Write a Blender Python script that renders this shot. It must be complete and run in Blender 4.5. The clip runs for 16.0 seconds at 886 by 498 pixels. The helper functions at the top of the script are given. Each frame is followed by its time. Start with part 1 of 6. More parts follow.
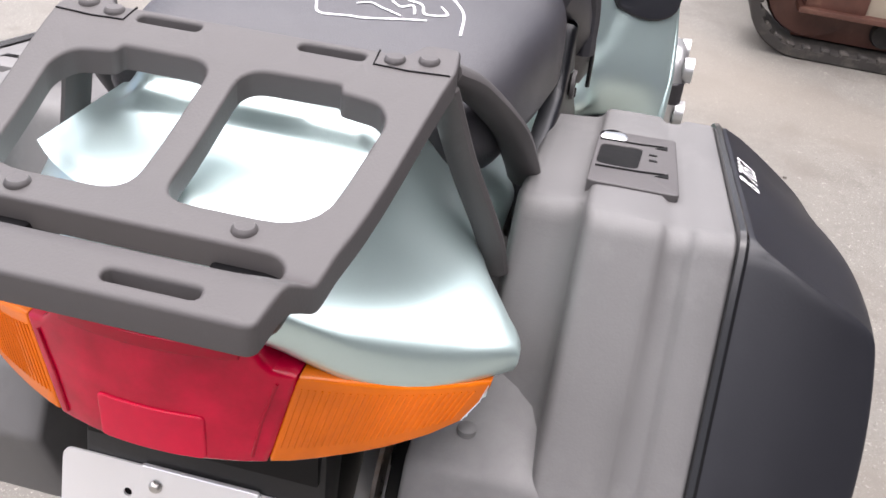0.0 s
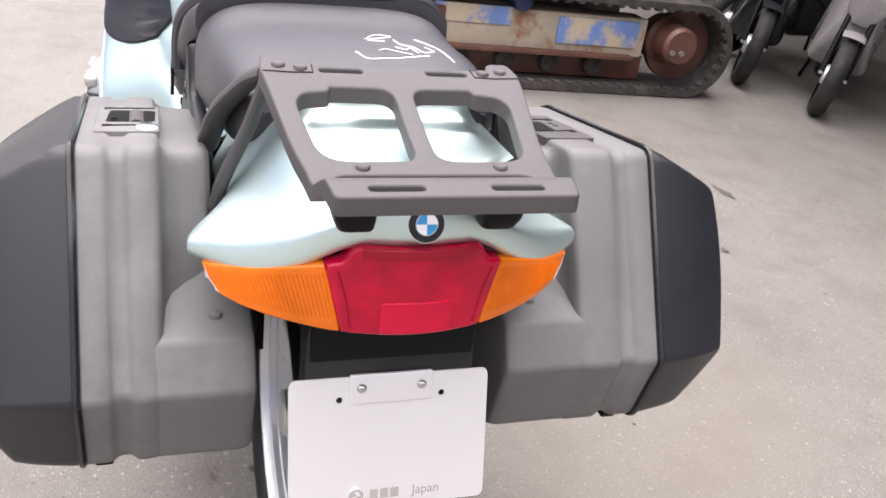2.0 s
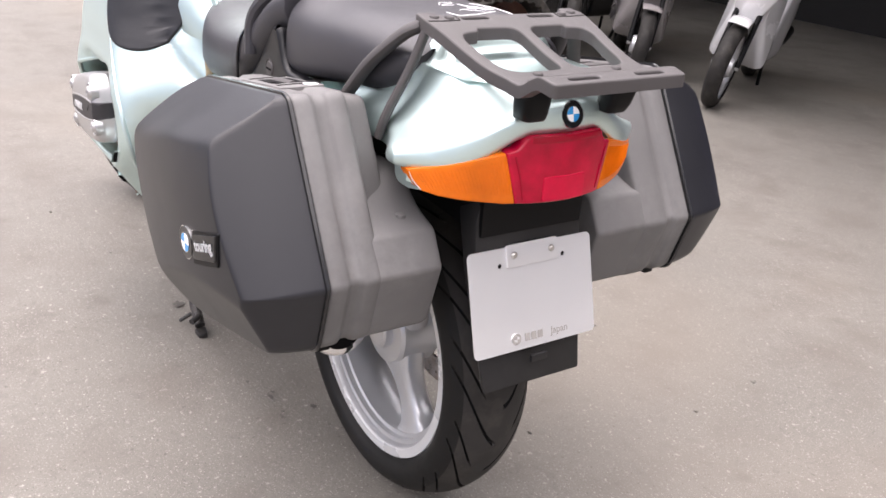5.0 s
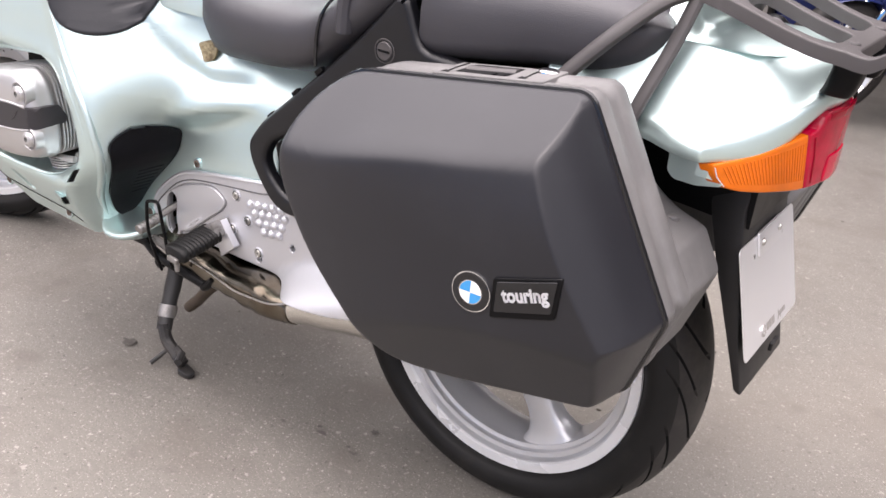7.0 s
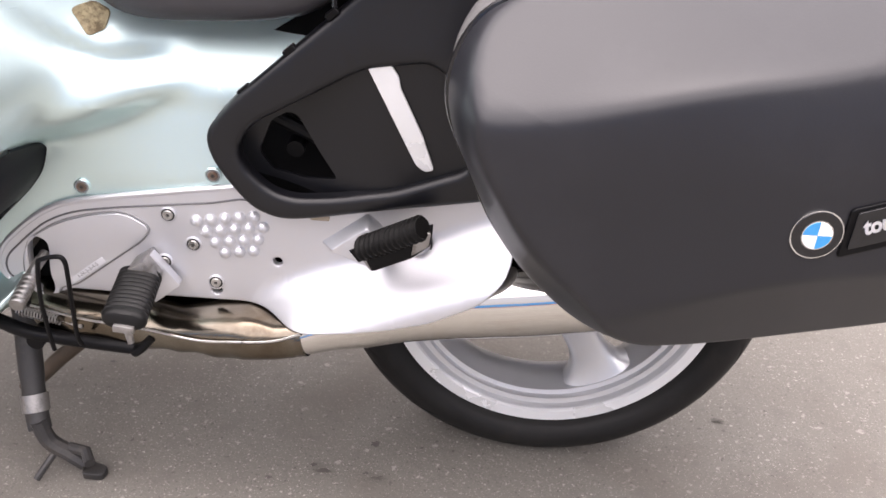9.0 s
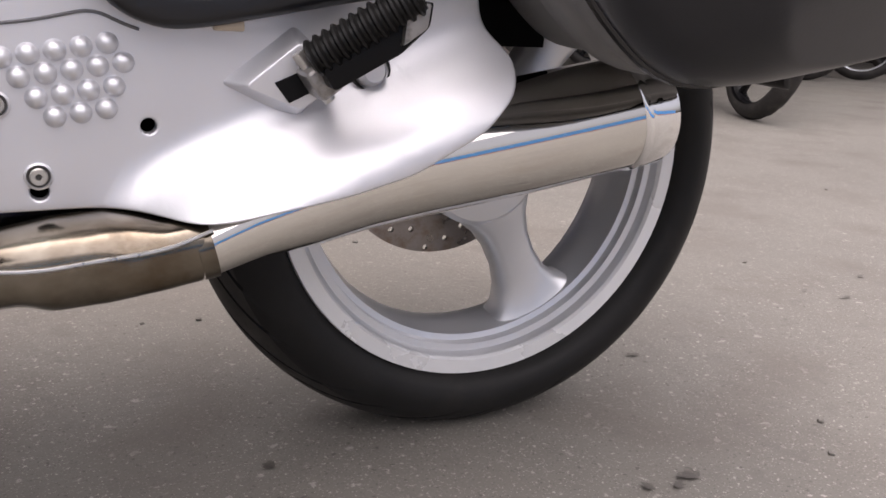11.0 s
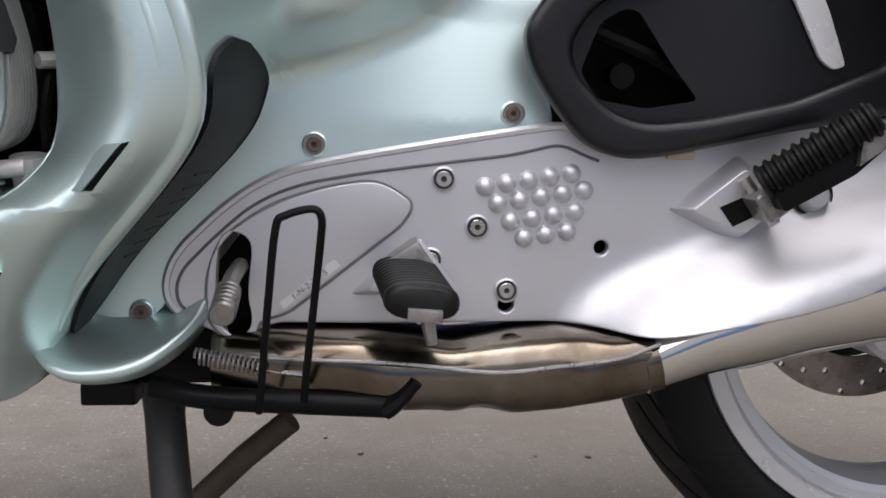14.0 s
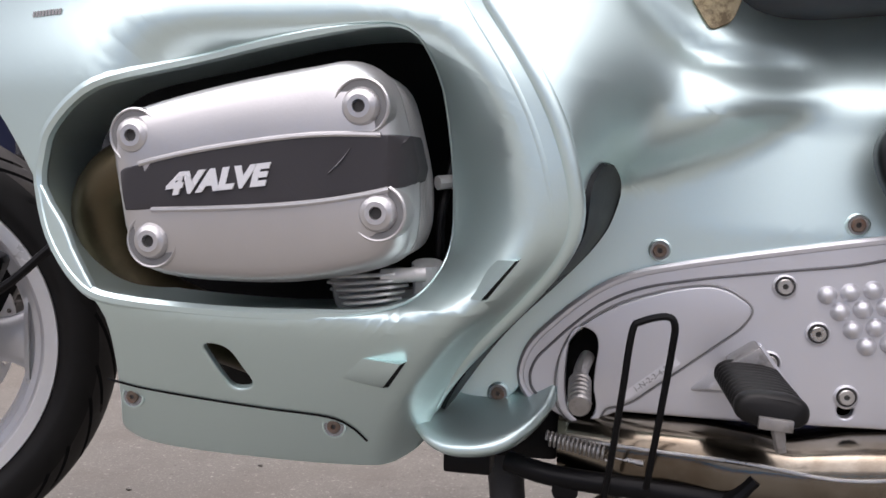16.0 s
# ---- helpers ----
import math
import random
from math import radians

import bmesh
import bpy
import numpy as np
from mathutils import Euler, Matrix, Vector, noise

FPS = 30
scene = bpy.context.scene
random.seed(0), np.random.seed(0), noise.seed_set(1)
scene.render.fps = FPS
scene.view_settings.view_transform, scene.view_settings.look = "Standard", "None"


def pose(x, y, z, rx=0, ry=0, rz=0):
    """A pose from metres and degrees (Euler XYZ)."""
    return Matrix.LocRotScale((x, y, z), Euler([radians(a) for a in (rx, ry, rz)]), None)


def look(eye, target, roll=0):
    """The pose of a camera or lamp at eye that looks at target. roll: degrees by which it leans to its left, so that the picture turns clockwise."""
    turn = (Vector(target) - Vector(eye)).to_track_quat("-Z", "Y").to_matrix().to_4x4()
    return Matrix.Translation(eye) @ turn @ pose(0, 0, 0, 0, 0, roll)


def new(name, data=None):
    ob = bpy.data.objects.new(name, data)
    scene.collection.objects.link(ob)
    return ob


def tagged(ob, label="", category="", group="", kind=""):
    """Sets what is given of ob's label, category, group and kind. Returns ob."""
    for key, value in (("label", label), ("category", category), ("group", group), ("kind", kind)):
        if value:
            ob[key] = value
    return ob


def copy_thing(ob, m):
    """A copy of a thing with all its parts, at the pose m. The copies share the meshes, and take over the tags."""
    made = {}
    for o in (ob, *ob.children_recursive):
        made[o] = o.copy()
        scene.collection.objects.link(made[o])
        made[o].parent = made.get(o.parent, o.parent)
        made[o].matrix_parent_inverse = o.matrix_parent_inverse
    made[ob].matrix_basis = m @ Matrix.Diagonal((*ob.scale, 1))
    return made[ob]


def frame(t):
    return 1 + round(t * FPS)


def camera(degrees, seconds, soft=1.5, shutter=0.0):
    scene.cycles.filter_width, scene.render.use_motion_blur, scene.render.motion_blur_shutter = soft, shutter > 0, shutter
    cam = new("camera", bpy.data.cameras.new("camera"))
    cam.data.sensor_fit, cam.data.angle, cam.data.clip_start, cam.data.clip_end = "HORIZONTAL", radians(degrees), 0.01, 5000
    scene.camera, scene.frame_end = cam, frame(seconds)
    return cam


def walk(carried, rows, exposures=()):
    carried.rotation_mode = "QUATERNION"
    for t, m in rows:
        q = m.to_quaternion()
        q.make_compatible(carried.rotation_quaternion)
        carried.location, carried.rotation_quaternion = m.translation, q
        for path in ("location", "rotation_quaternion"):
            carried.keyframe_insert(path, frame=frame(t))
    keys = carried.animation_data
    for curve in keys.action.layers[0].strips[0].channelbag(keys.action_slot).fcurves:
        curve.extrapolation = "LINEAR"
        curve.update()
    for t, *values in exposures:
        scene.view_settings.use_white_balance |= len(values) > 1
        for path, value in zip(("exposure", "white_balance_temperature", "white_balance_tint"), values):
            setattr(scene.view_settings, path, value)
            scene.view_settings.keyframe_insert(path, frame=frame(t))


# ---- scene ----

cam = camera(52.5, 16.0, soft=1.6)
PATH = [
    (0, (-0.768, -0.21, 1.141), (0.896, 0.059, 0.065), 7.9),
    (0.5, (-0.806, -0.079, 1.133), (0.914, -0.142, 0.115), 8.3),
    (1, (-0.873, 0.053, 1.151), (0.84, -0.25, 0.165), 10.2),
    (1.5, (-1.006, 0.197, 1.164), (0.677, -0.334, 0.222), 10.4),
    (2, (-1.126, 0.28, 1.17), (0.561, -0.368, 0.313), 9.0),
    (2.5, (-1.26, 0.302, 1.166), (0.464, -0.321, 0.367), 7.1),
    (3, (-1.371, 0.342, 1.146), (0.373, -0.222, 0.345), 6.5),
    (3.5, (-1.433, 0.466, 1.144), (0.281, -0.174, 0.337), 5.2),
    (4, (-1.451, 0.591, 1.141), (0.206, -0.193, 0.342), 4.7),
    (4.2, (-1.429, 0.632, 1.134), (0.211, -0.199, 0.347), 5.0),
    (6.3, (-0.886, 1.105, 1.073), (0.301, -0.291, 0.273), 5.7),
    (6.5, (-0.804, 1.139, 1.066), (0.33, -0.3, 0.264), 5.9),
    (7, (-0.598, 1.195, 1.054), (0.395, -0.324, 0.212), 6.2),
    (7.5, (-0.379, 1.294, 1.047), (0.408, -0.338, 0.2), 7.1),
    (8, (-0.206, 1.285, 1.022), (0.32, -0.434, 0.145), 5.8),
    (8.5, (-0.019, 1.221, 0.987), (0.23, -0.548, 0.089), 3.9),
    (9, (0.153, 1.179, 0.95), (0.169, -0.588, 0.013), 4.2),
    (9.5, (0.348, 1.119, 0.89), (-0.172, -0.566, -0.054), 6.4),
    (9.7, (0.385, 1.101, 0.842), (-0.223, -0.546, -0.115), 6.4),
    (11.8, (0.484, 0.841, 0.406), (-0.392, -0.935, 0.128), 1.6),
    (12.5, (0.514, 0.863, 0.408), (-0.256, -0.969, 0.183), 1.2),
    (13, (0.54, 0.882, 0.422), (-0.086, -1.008, 0.231), 1.1),
    (13.5, (0.563, 0.905, 0.424), (0.114, -1.036, 0.25), 1.8),
    (14, (0.568, 0.929, 0.461), (0.408, -1.053, 0.249), 0.8),
    (14.5, (0.586, 0.95, 0.475), (0.57, -1.04, 0.276), 0.9),
    (15, (0.605, 0.968, 0.482), (0.708, -1.02, 0.284), 1.4),
    (15.5, (0.622, 0.99, 0.492), (0.862, -0.987, 0.312), 1.6),
    (16, (0.641, 1.005, 0.513), (1.049, -0.949, 0.389), 1.5),
]
EXPOSURES = [(0, 1.38, 6450, 17), (1.5, 1.40, 6500, 18), (2.5, 1.43, 6540, 18), (4.0, 1.33, 6600, 19), (7.0, 1.32, 6680, 20), (8.0, 1.43, 6690, 20), (9.0, 1.40, 6700, 21), (9.5, 1.32, 6700, 21), (11.8, 0.66, 6640, 20), (14.0, 0.50, 6480, 17), (16, 0.66, 6460, 20)]
walk(cam, [(t, look(eye, target, roll)) for t, eye, target, roll in PATH], EXPOSURES)

# ---- light: a bright overcast sky ----
world = bpy.data.worlds.new("overcast_sky")
scene.world = world
world.use_nodes = True
wn, wl = world.node_tree.nodes, world.node_tree.links
sky = wn.new("ShaderNodeTexSky")
sky.sky_type = "NISHITA"
sky.sun_disc = False
sky.sun_elevation, sky.sun_rotation = radians(84), radians(45)
sky.dust_density, sky.ozone_density = 5.0, 1.5
soft_sky = wn.new("ShaderNodeHueSaturation")
soft_sky.inputs["Saturation"].default_value = 0.3
wl.new(sky.outputs["Color"], soft_sky.inputs["Color"])
wl.new(soft_sky.outputs["Color"], wn["Background"].inputs["Color"])
wn["Background"].inputs["Strength"].default_value = 0.100
sun = new("sun", bpy.data.lights.new("sun", "SUN"))
sun.data.energy, sun.data.angle, sun.data.color = 3.0, radians(122), (1.0, 0.98, 0.96)
sun.matrix_world = look((0.5, 0.6, 8.6), (0, 0, 0))

import collections

from mathutils.bvhtree import BVHTree


# ---- mesh tools ----
def part(name, bm, material, parent=None, label="", sharp=32):
    """Links a bmesh as one mesh object under a thing or a part."""
    bmesh.ops.recalc_face_normals(bm, faces=bm.faces)
    for f in bm.faces:
        f.smooth = True
    for e in bm.edges:
        e.smooth = len(e.link_faces) != 2 or e.calc_face_angle(0) < radians(sharp)
    me = bpy.data.meshes.new(name)
    bm.to_mesh(me)
    bm.free()
    me.materials.append(material)
    ob = new(name, me)
    ob.parent = parent
    return tagged(ob, label)


def thing(name, label, category, m=None, group="", kind=""):
    ob = new(name)
    ob.empty_display_size = 0.1
    if m is not None:
        ob.matrix_basis = m
    return tagged(ob, label, category, group, kind)


def spline(pts, n=6, closed=True):
    """A smooth line through the points."""
    p = [Vector(q) for q in pts]
    c, out = len(p), []
    for i in range(c if closed else c - 1):
        a, b = p[i], p[(i + 1) % c]
        z = p[i - 1] if closed or i > 0 else a * 2 - b
        d = p[(i + 2) % c] if closed or i + 2 < c else b * 2 - a
        for k in range(n):
            t = k / n
            out.append(0.5 * (2 * a + (b - z) * t + (2 * z - 5 * a + 4 * b - d) * t * t + (3 * a - z - 3 * b + d) * t**3))
    if not closed:
        out.append(p[-1])
    return out


def rounded(pts, r=0.01, n=4):
    """A polygon with its corners rounded; r may be one radius a corner."""
    p, out = [Vector(q) for q in pts], []
    for i, q in enumerate(p):
        rad = r[i] if isinstance(r, (list, tuple)) else r
        a, b = p[i - 1] - q, p[(i + 1) % len(p)] - q
        k = min(rad, 0.48 * a.length, 0.48 * b.length)
        s, e = q + a.normalized() * k, q + b.normalized() * k
        for j in range(n + 1):
            t = j / n
            out.append(s * (1 - t) ** 2 + q * 2 * t * (1 - t) + e * t * t)
    return out


def loft(rings, close_u=True, cap=True, bm=None, close_v=False):
    """Skin over rings of equally many points."""
    bm = bm or bmesh.new()
    vs = [[bm.verts.new(q) for q in ring] for ring in rings]
    n = len(rings[0])
    pairs = list(zip(vs, vs[1:])) + ([(vs[-1], vs[0])] if close_v else [])
    for a, b in pairs:
        for i in range(n if close_u else n - 1):
            j = (i + 1) % n
            try:
                bm.faces.new((a[i], a[j], b[j], b[i]))
            except ValueError:
                pass
    if cap and not close_v and close_u:
        bm.faces.new(vs[0][::-1])
        bm.faces.new(vs[-1])
    return bm


def lathe(profile, centre=(0, 0, 0), n=48, axis="y", closed=False, bm=None):
    """Turns a profile of (radius, along) round an axis."""
    c, rings = Vector(centre), []
    for k in range(n):
        a = 2 * math.pi * k / n
        ring = []
        for r, h in profile:
            u, v = r * math.cos(a), r * math.sin(a)
            ring.append(c + Vector({"y": (u, h, v), "x": (h, u, v), "z": (u, v, h)}[axis]))
        rings.append(ring)
    bm = loft(rings, close_u=closed, cap=False, bm=bm, close_v=True)
    bmesh.ops.remove_doubles(bm, verts=bm.verts, dist=1e-5)
    return bm


def tube(path, r, n=10, bm=None, closed=False, flat=1.0):
    """A rod along a line; r: one radius, or one a point."""
    p = [Vector(q) for q in path]
    rings, up = [], Vector((0.13, 0.2, 1)).normalized()
    for i, q in enumerate(p):
        a = p[i - 1] if i > 0 or closed else q
        b = p[(i + 1) % len(p)] if i + 1 < len(p) or closed else q
        t = (b - a).normalized()
        s = t.cross(up)
        s = s.normalized() if s.length > 1e-4 else t.orthogonal().normalized()
        up = s.cross(t).normalized()
        rad = r[i] if isinstance(r, (list, tuple)) else r
        rings.append([q + rad * (math.cos(2 * math.pi * k / n) * s + flat * math.sin(2 * math.pi * k / n) * up) for k in range(n)])
    return loft(rings, bm=bm, close_v=closed, cap=not closed)


def box(size, centre=(0, 0, 0), bevel=0.003, seg=2, turn=None, bm=None):
    b = bmesh.new()
    bmesh.ops.create_cube(b, size=1)
    for v in b.verts:
        v.co = Vector(v.co) * Vector(size)
    if bevel:
        bmesh.ops.bevel(b, geom=b.edges[:], offset=bevel, segments=seg, affect="EDGES", profile=0.6)
    m = Matrix.Translation(centre) @ (turn or Matrix())
    b.transform(m)
    return join(bm, b)


def join(bm, b):
    if bm is None:
        return b
    me = bpy.data.meshes.new("tmp")
    b.to_mesh(me)
    b.free()
    bm.from_mesh(me)
    bpy.data.meshes.remove(me)
    return bm


def soften(bm, angle=25, offset=0.006, seg=3):
    bmesh.ops.recalc_face_normals(bm, faces=bm.faces)
    es = [e for e in bm.edges if len(e.link_faces) == 2 and e.calc_face_angle(0) > radians(angle)]
    bmesh.ops.bevel(bm, geom=es, offset=offset, segments=seg, affect="EDGES", profile=0.5, clamp_overlap=True)
    return bm


def drawn_in(loop, d):
    """A closed 2D line moved to its left by d."""
    p, out = [Vector((q[0], q[1])) for q in loop], []
    for i, q in enumerate(p):
        a, b = (q - p[i - 1]), (p[(i + 1) % len(p)] - q)
        a = a.normalized() if a.length > 1e-7 else b.normalized()
        b = b.normalized() if b.length > 1e-7 else a
        n = Vector((-a.y - b.y, a.x + b.x))
        n = n.normalized() if n.length > 1e-5 else Vector((-a.y, a.x))
        out.append(q + n * d)
    return out


def turning(loop):
    return sum(loop[i - 1][0] * q[1] - q[0] * loop[i - 1][1] for i, q in enumerate(loop))


def sheet(outline, holes=(), thick=0.004, warp=None, cell=0.02, bevel=0.0, plane="xz", at=0.0, seg=2, cuts=()):
    """A panel: its outline and holes as 2D points, given thickness and rounded rims, cut into cells and bent by warp(point)."""
    bm = bmesh.new()
    for k, loop in enumerate((outline, *holes)):
        loop = [(q[0], q[1]) for q in loop]
        if bevel:
            left = turning(loop) > 0
            loop = drawn_in(loop, bevel if left == (k == 0) else -bevel)
        vs = [bm.verts.new((q[0], 0, q[1])) for q in loop]
        for i, v in enumerate(vs):
            bm.edges.new((v, vs[(i + 1) % len(vs)]))
    bmesh.ops.triangle_fill(bm, use_beauty=True, use_dissolve=False, edges=bm.edges[:])
    if cell:
        xs, zs = [v.co.x for v in bm.verts], [v.co.z for v in bm.verts]
        for lo, hi, no in ((min(xs), max(xs), (1, 0, 0)), (min(zs), max(zs), (0, 0, 1))):
            k = math.ceil(lo / cell)
            while k * cell < hi:
                if k * cell - lo > 1e-4:
                    bmesh.ops.bisect_plane(bm, geom=bm.verts[:] + bm.edges[:] + bm.faces[:], dist=1e-5, plane_co=Vector(no) * k * cell, plane_no=no)
                k += 1
    for c in cuts:
        bmesh.ops.bisect_plane(bm, geom=bm.verts[:] + bm.edges[:] + bm.faces[:], dist=1e-5, plane_co=(c, 0, 0), plane_no=(1, 0, 0))
    for f in bm.faces:
        f.normal_update()
        if f.normal.y < 0:
            f.normal_flip()
    top = bm.faces[:]
    rim = [e for e in bm.edges if len(e.link_faces) == 1]
    if thick:
        away = collections.defaultdict(Vector)
        for e in rim:
            a, b = e.verts
            d = (b.co - a.co).normalized()
            n = Vector((d.z, 0, -d.x))
            if n.dot(e.link_faces[0].calc_center_median() - a.co) > 0:
                n = -n
            away[a] += n
            away[b] += n
        back = bmesh.ops.duplicate(bm, geom=bm.verts[:] + bm.edges[:] + top)
        twin = back["vert_map"]
        low = [g for g in back["geom"] if isinstance(g, bmesh.types.BMFace)]
        for v in {v for f in low for v in f.verts}:
            v.co.y -= thick
        for f in low:
            f.normal_flip()
        rows = [{v: v for v in away}]
        for out, down in ([(0.383, 0.076), (0.707, 0.293), (0.924, 0.617), (1.0, 1.0)] if bevel else []):
            rows.append({v: bm.verts.new(v.co + n.normalized() * bevel * out - Vector((0, bevel * down, 0))) for v, n in away.items()})
        if bevel:
            rows.append({v: bm.verts.new(rows[-1][v].co * 1.0 + Vector((0, bevel - thick, 0))) for v in away})
        rows.append({v: twin[v] for v in away})
        for r0, r1 in zip(rows, rows[1:]):
            for e in rim:
                a, b = e.verts
                bm.faces.new((r0[a], r0[b], r1[b], r1[a]))
    for v in bm.verts:
        if warp:
            v.co = warp(v.co)
        elif plane == "xy":
            v.co = Vector((v.co.x, v.co.z, v.co.y + at))
        elif plane == "yz":
            v.co = Vector((v.co.y + at, v.co.x, v.co.z))
        else:
            v.co.y += at
    return bm


def lettering(name, body, size, m, material, parent=None, depth=0.0006, label="", bold=0.0, lean=0.0):
    cu = bpy.data.curves.new(name, "FONT")
    cu.body, cu.size, cu.extrude, cu.align_x, cu.align_y = body, size, depth, "CENTER", "CENTER"
    cu.resolution_u, cu.offset, cu.shear = 3, bold, lean
    ob = bpy.data.objects.new(name, cu)
    scene.collection.objects.link(ob)
    me = bpy.data.meshes.new_from_object(ob.evaluated_get(bpy.context.evaluated_depsgraph_get()))
    bpy.data.objects.remove(ob)
    me.transform(m)
    me.materials.clear()
    me.materials.append(material)
    o = new(name, me)
    o.parent = parent
    return tagged(o, label)


def step(a, b, x):
    t = min(1.0, max(0.0, (x - a) / (b - a)))
    return t * t * (3 - 2 * t)


def mixv(a, b, t):
    return a + (b - a) * t


def frame_to(normal, up=(0, 0, 1)):
    """A turn whose z axis lies along normal."""
    z = Vector(normal).normalized()
    x = Vector(up).cross(z)
    x = x.normalized() if x.length > 1e-4 else z.orthogonal().normalized()
    return Matrix((x, z.cross(x), z)).transposed().to_4x4()


# ---- materials ----
def surface(name, colour, rough=0.5, metal=0.0, spread=0.12, scale=6.0, grain=150.0, grain_bump=0.1, rough_spread=0.12, coat=0.0, tint=None,
            tint_at=(0.55, 0.75), tint_scale=3.0, specular=0.5, flakes=0.0, bands=None, piece=0.0):
    """A procedural surface: large blotches, fine grain with relief, wear in a second colour."""
    m = bpy.data.materials.new(name)
    m.use_nodes = True
    n, l = m.node_tree.nodes, m.node_tree.links
    p = n["Principled BSDF"]
    where = n.new("ShaderNodeTexCoord").outputs["Object"]

    def noise_at(s, detail=6.0, r=0.6):
        t = n.new("ShaderNodeTexNoise")
        t.inputs["Scale"].default_value, t.inputs["Detail"].default_value, t.inputs["Roughness"].default_value = s, detail, r
        l.new(where, t.inputs["Vector"])
        return t.outputs["Fac"]

    def scaled(v, a, b, c=0.0, d=1.0):
        t = n.new("ShaderNodeMapRange")
        t.inputs["From Min"].default_value, t.inputs["From Max"].default_value = c, d
        t.inputs["To Min"].default_value, t.inputs["To Max"].default_value = a, b
        l.new(v, t.inputs["Value"])
        return t.outputs["Result"]

    def mixed(kind, f, a, b):
        t = n.new("ShaderNodeMix")
        t.data_type, t.blend_type = "RGBA", kind
        for sock, v in ((t.inputs[0], f), (t.inputs[6], a), (t.inputs[7], b)):
            if isinstance(v, (int, float)):
                sock.default_value = v
            elif isinstance(v, tuple):
                sock.default_value = (*v, 1)
            else:
                l.new(v, sock)
        return t.outputs[2]

    big, fine = noise_at(scale), noise_at(grain, 3.0)
    col = mixed("MIX", scaled(big, 0, 1, 0.3, 0.7), tuple(c * (1 - spread) for c in colour), tuple(min(1, c * (1 + spread)) for c in colour))
    if tint:
        col = mixed("MIX", scaled(noise_at(tint_scale, 8.0, 0.68), 0, 1, *tint_at), col, tint)
    if bands:
        w = n.new("ShaderNodeTexWave")
        w.bands_direction, w.inputs["Scale"].default_value = bands[0], bands[1]
        l.new(where, w.inputs["Vector"])
    if piece:
        info = n.new("ShaderNodeObjectInfo")
        col = mixed("MULTIPLY", piece, col, mixed("MIX", info.outputs["Random"], (0.4, 0.4, 0.4), (1, 1, 1)))
    if flakes:
        v = n.new("ShaderNodeTexVoronoi")
        v.inputs["Scale"].default_value = 900
        l.new(where, v.inputs["Vector"])
        col = mixed("MULTIPLY", flakes, col, mixed("MIX", v.outputs["Color"], (0.7, 0.7, 0.7), (1.15, 1.15, 1.15)))
    l.new(col, p.inputs["Base Color"])
    p.inputs["Metallic"].default_value = metal
    p.inputs["Specular IOR Level"].default_value = specular
    p.inputs["Coat Weight"].default_value, p.inputs["Coat Roughness"].default_value = coat, 0.04
    l.new(scaled(big, max(0.02, rough - rough_spread), min(1, rough + rough_spread), 0.3, 0.7), p.inputs["Roughness"])
    b = n.new("ShaderNodeBump")
    b.inputs["Strength"].default_value, b.inputs["Distance"].default_value = grain_bump, 0.002
    l.new(w.outputs["Fac"] if bands else fine, b.inputs["Height"])
    l.new(b.outputs["Normal"], p.inputs["Normal"])
    return m


MINT = surface("mint_metallic_paint", (0.64, 0.79, 0.775), 0.38, 0.86, 0.012, 3, 60, 0.0, 0.012, 0.3, flakes=0.03)
RACK = surface("grained_dark_plastic", (0.060, 0.055, 0.055), 0.52, 0, 0.10, 7, 520, 0.10, 0.08, tint=(0.09, 0.085, 0.083), tint_at=(0.6, 0.85), tint_scale=14)
CASE = surface("worn_grey_plastic", (0.118, 0.115, 0.114), 0.56, 0, 0.13, 8, 520, 0.10, 0.08, tint=(0.175, 0.171, 0.168), tint_at=(0.5, 0.78), tint_scale=6)
LID = surface("black_lid_plastic", (0.0135, 0.0138, 0.0172), 0.37, 0, 0.12, 5, 480, 0.05, 0.03, tint=(0.0215, 0.0215, 0.0255), tint_at=(0.5, 0.85), tint_scale=7, specular=0.46)
BLACK = surface("matt_black_plastic", (0.0032, 0.0032, 0.0038), 0.40, 0, 0.15, 9, 400, 0.05, 0.08, specular=0.16)
GLOSS = surface("gloss_black", (0.012, 0.012, 0.013), 0.15, 0, 0.1, 5, 80, 0.0, 0.05)
# Near-black of joints and marks, also painted where openings and recesses lie in shade.
DEEP = surface("shade_and_joint_black", (0.003, 0.003, 0.0035), 0.85, 0, 0.2, 9, 90, 0.1, specular=0.2)
VINYL = surface("black_vinyl", (0.041, 0.040, 0.046), 0.40, 0, 0.12, 6, 620, 0.25, 0.07, tint=(0.050, 0.048, 0.054), tint_at=(0.55, 0.85), tint_scale=7)
RUBBER = surface("rubber", (0.0065, 0.0063, 0.0062), 0.45, 0, 0.2, 18, 300, 0.08, 0.1, tint=(0.03, 0.027, 0.024), tint_at=(0.6, 0.85), tint_scale=14, specular=0.22)
TYRE = surface("tyre_rubber", (0.0125, 0.0122, 0.012), 0.5, 0, 0.22, 12, 260, 0.08, 0.1, tint=(0.028, 0.025, 0.022), tint_at=(0.58, 0.85), tint_scale=9, specular=0.16)
TREAD = surface("dusty_tread_rubber", (0.024, 0.0225, 0.0215), 0.6, 0, 0.22, 12, 260, 0.1, 0.1, tint=(0.050, 0.045, 0.040), tint_at=(0.48, 0.75), tint_scale=16, specular=0.25)
SILVER = surface("silver_paint", (0.625, 0.63, 0.655), 0.44, 0.72, 0.03, 4, 700, 0.06, 0.05)
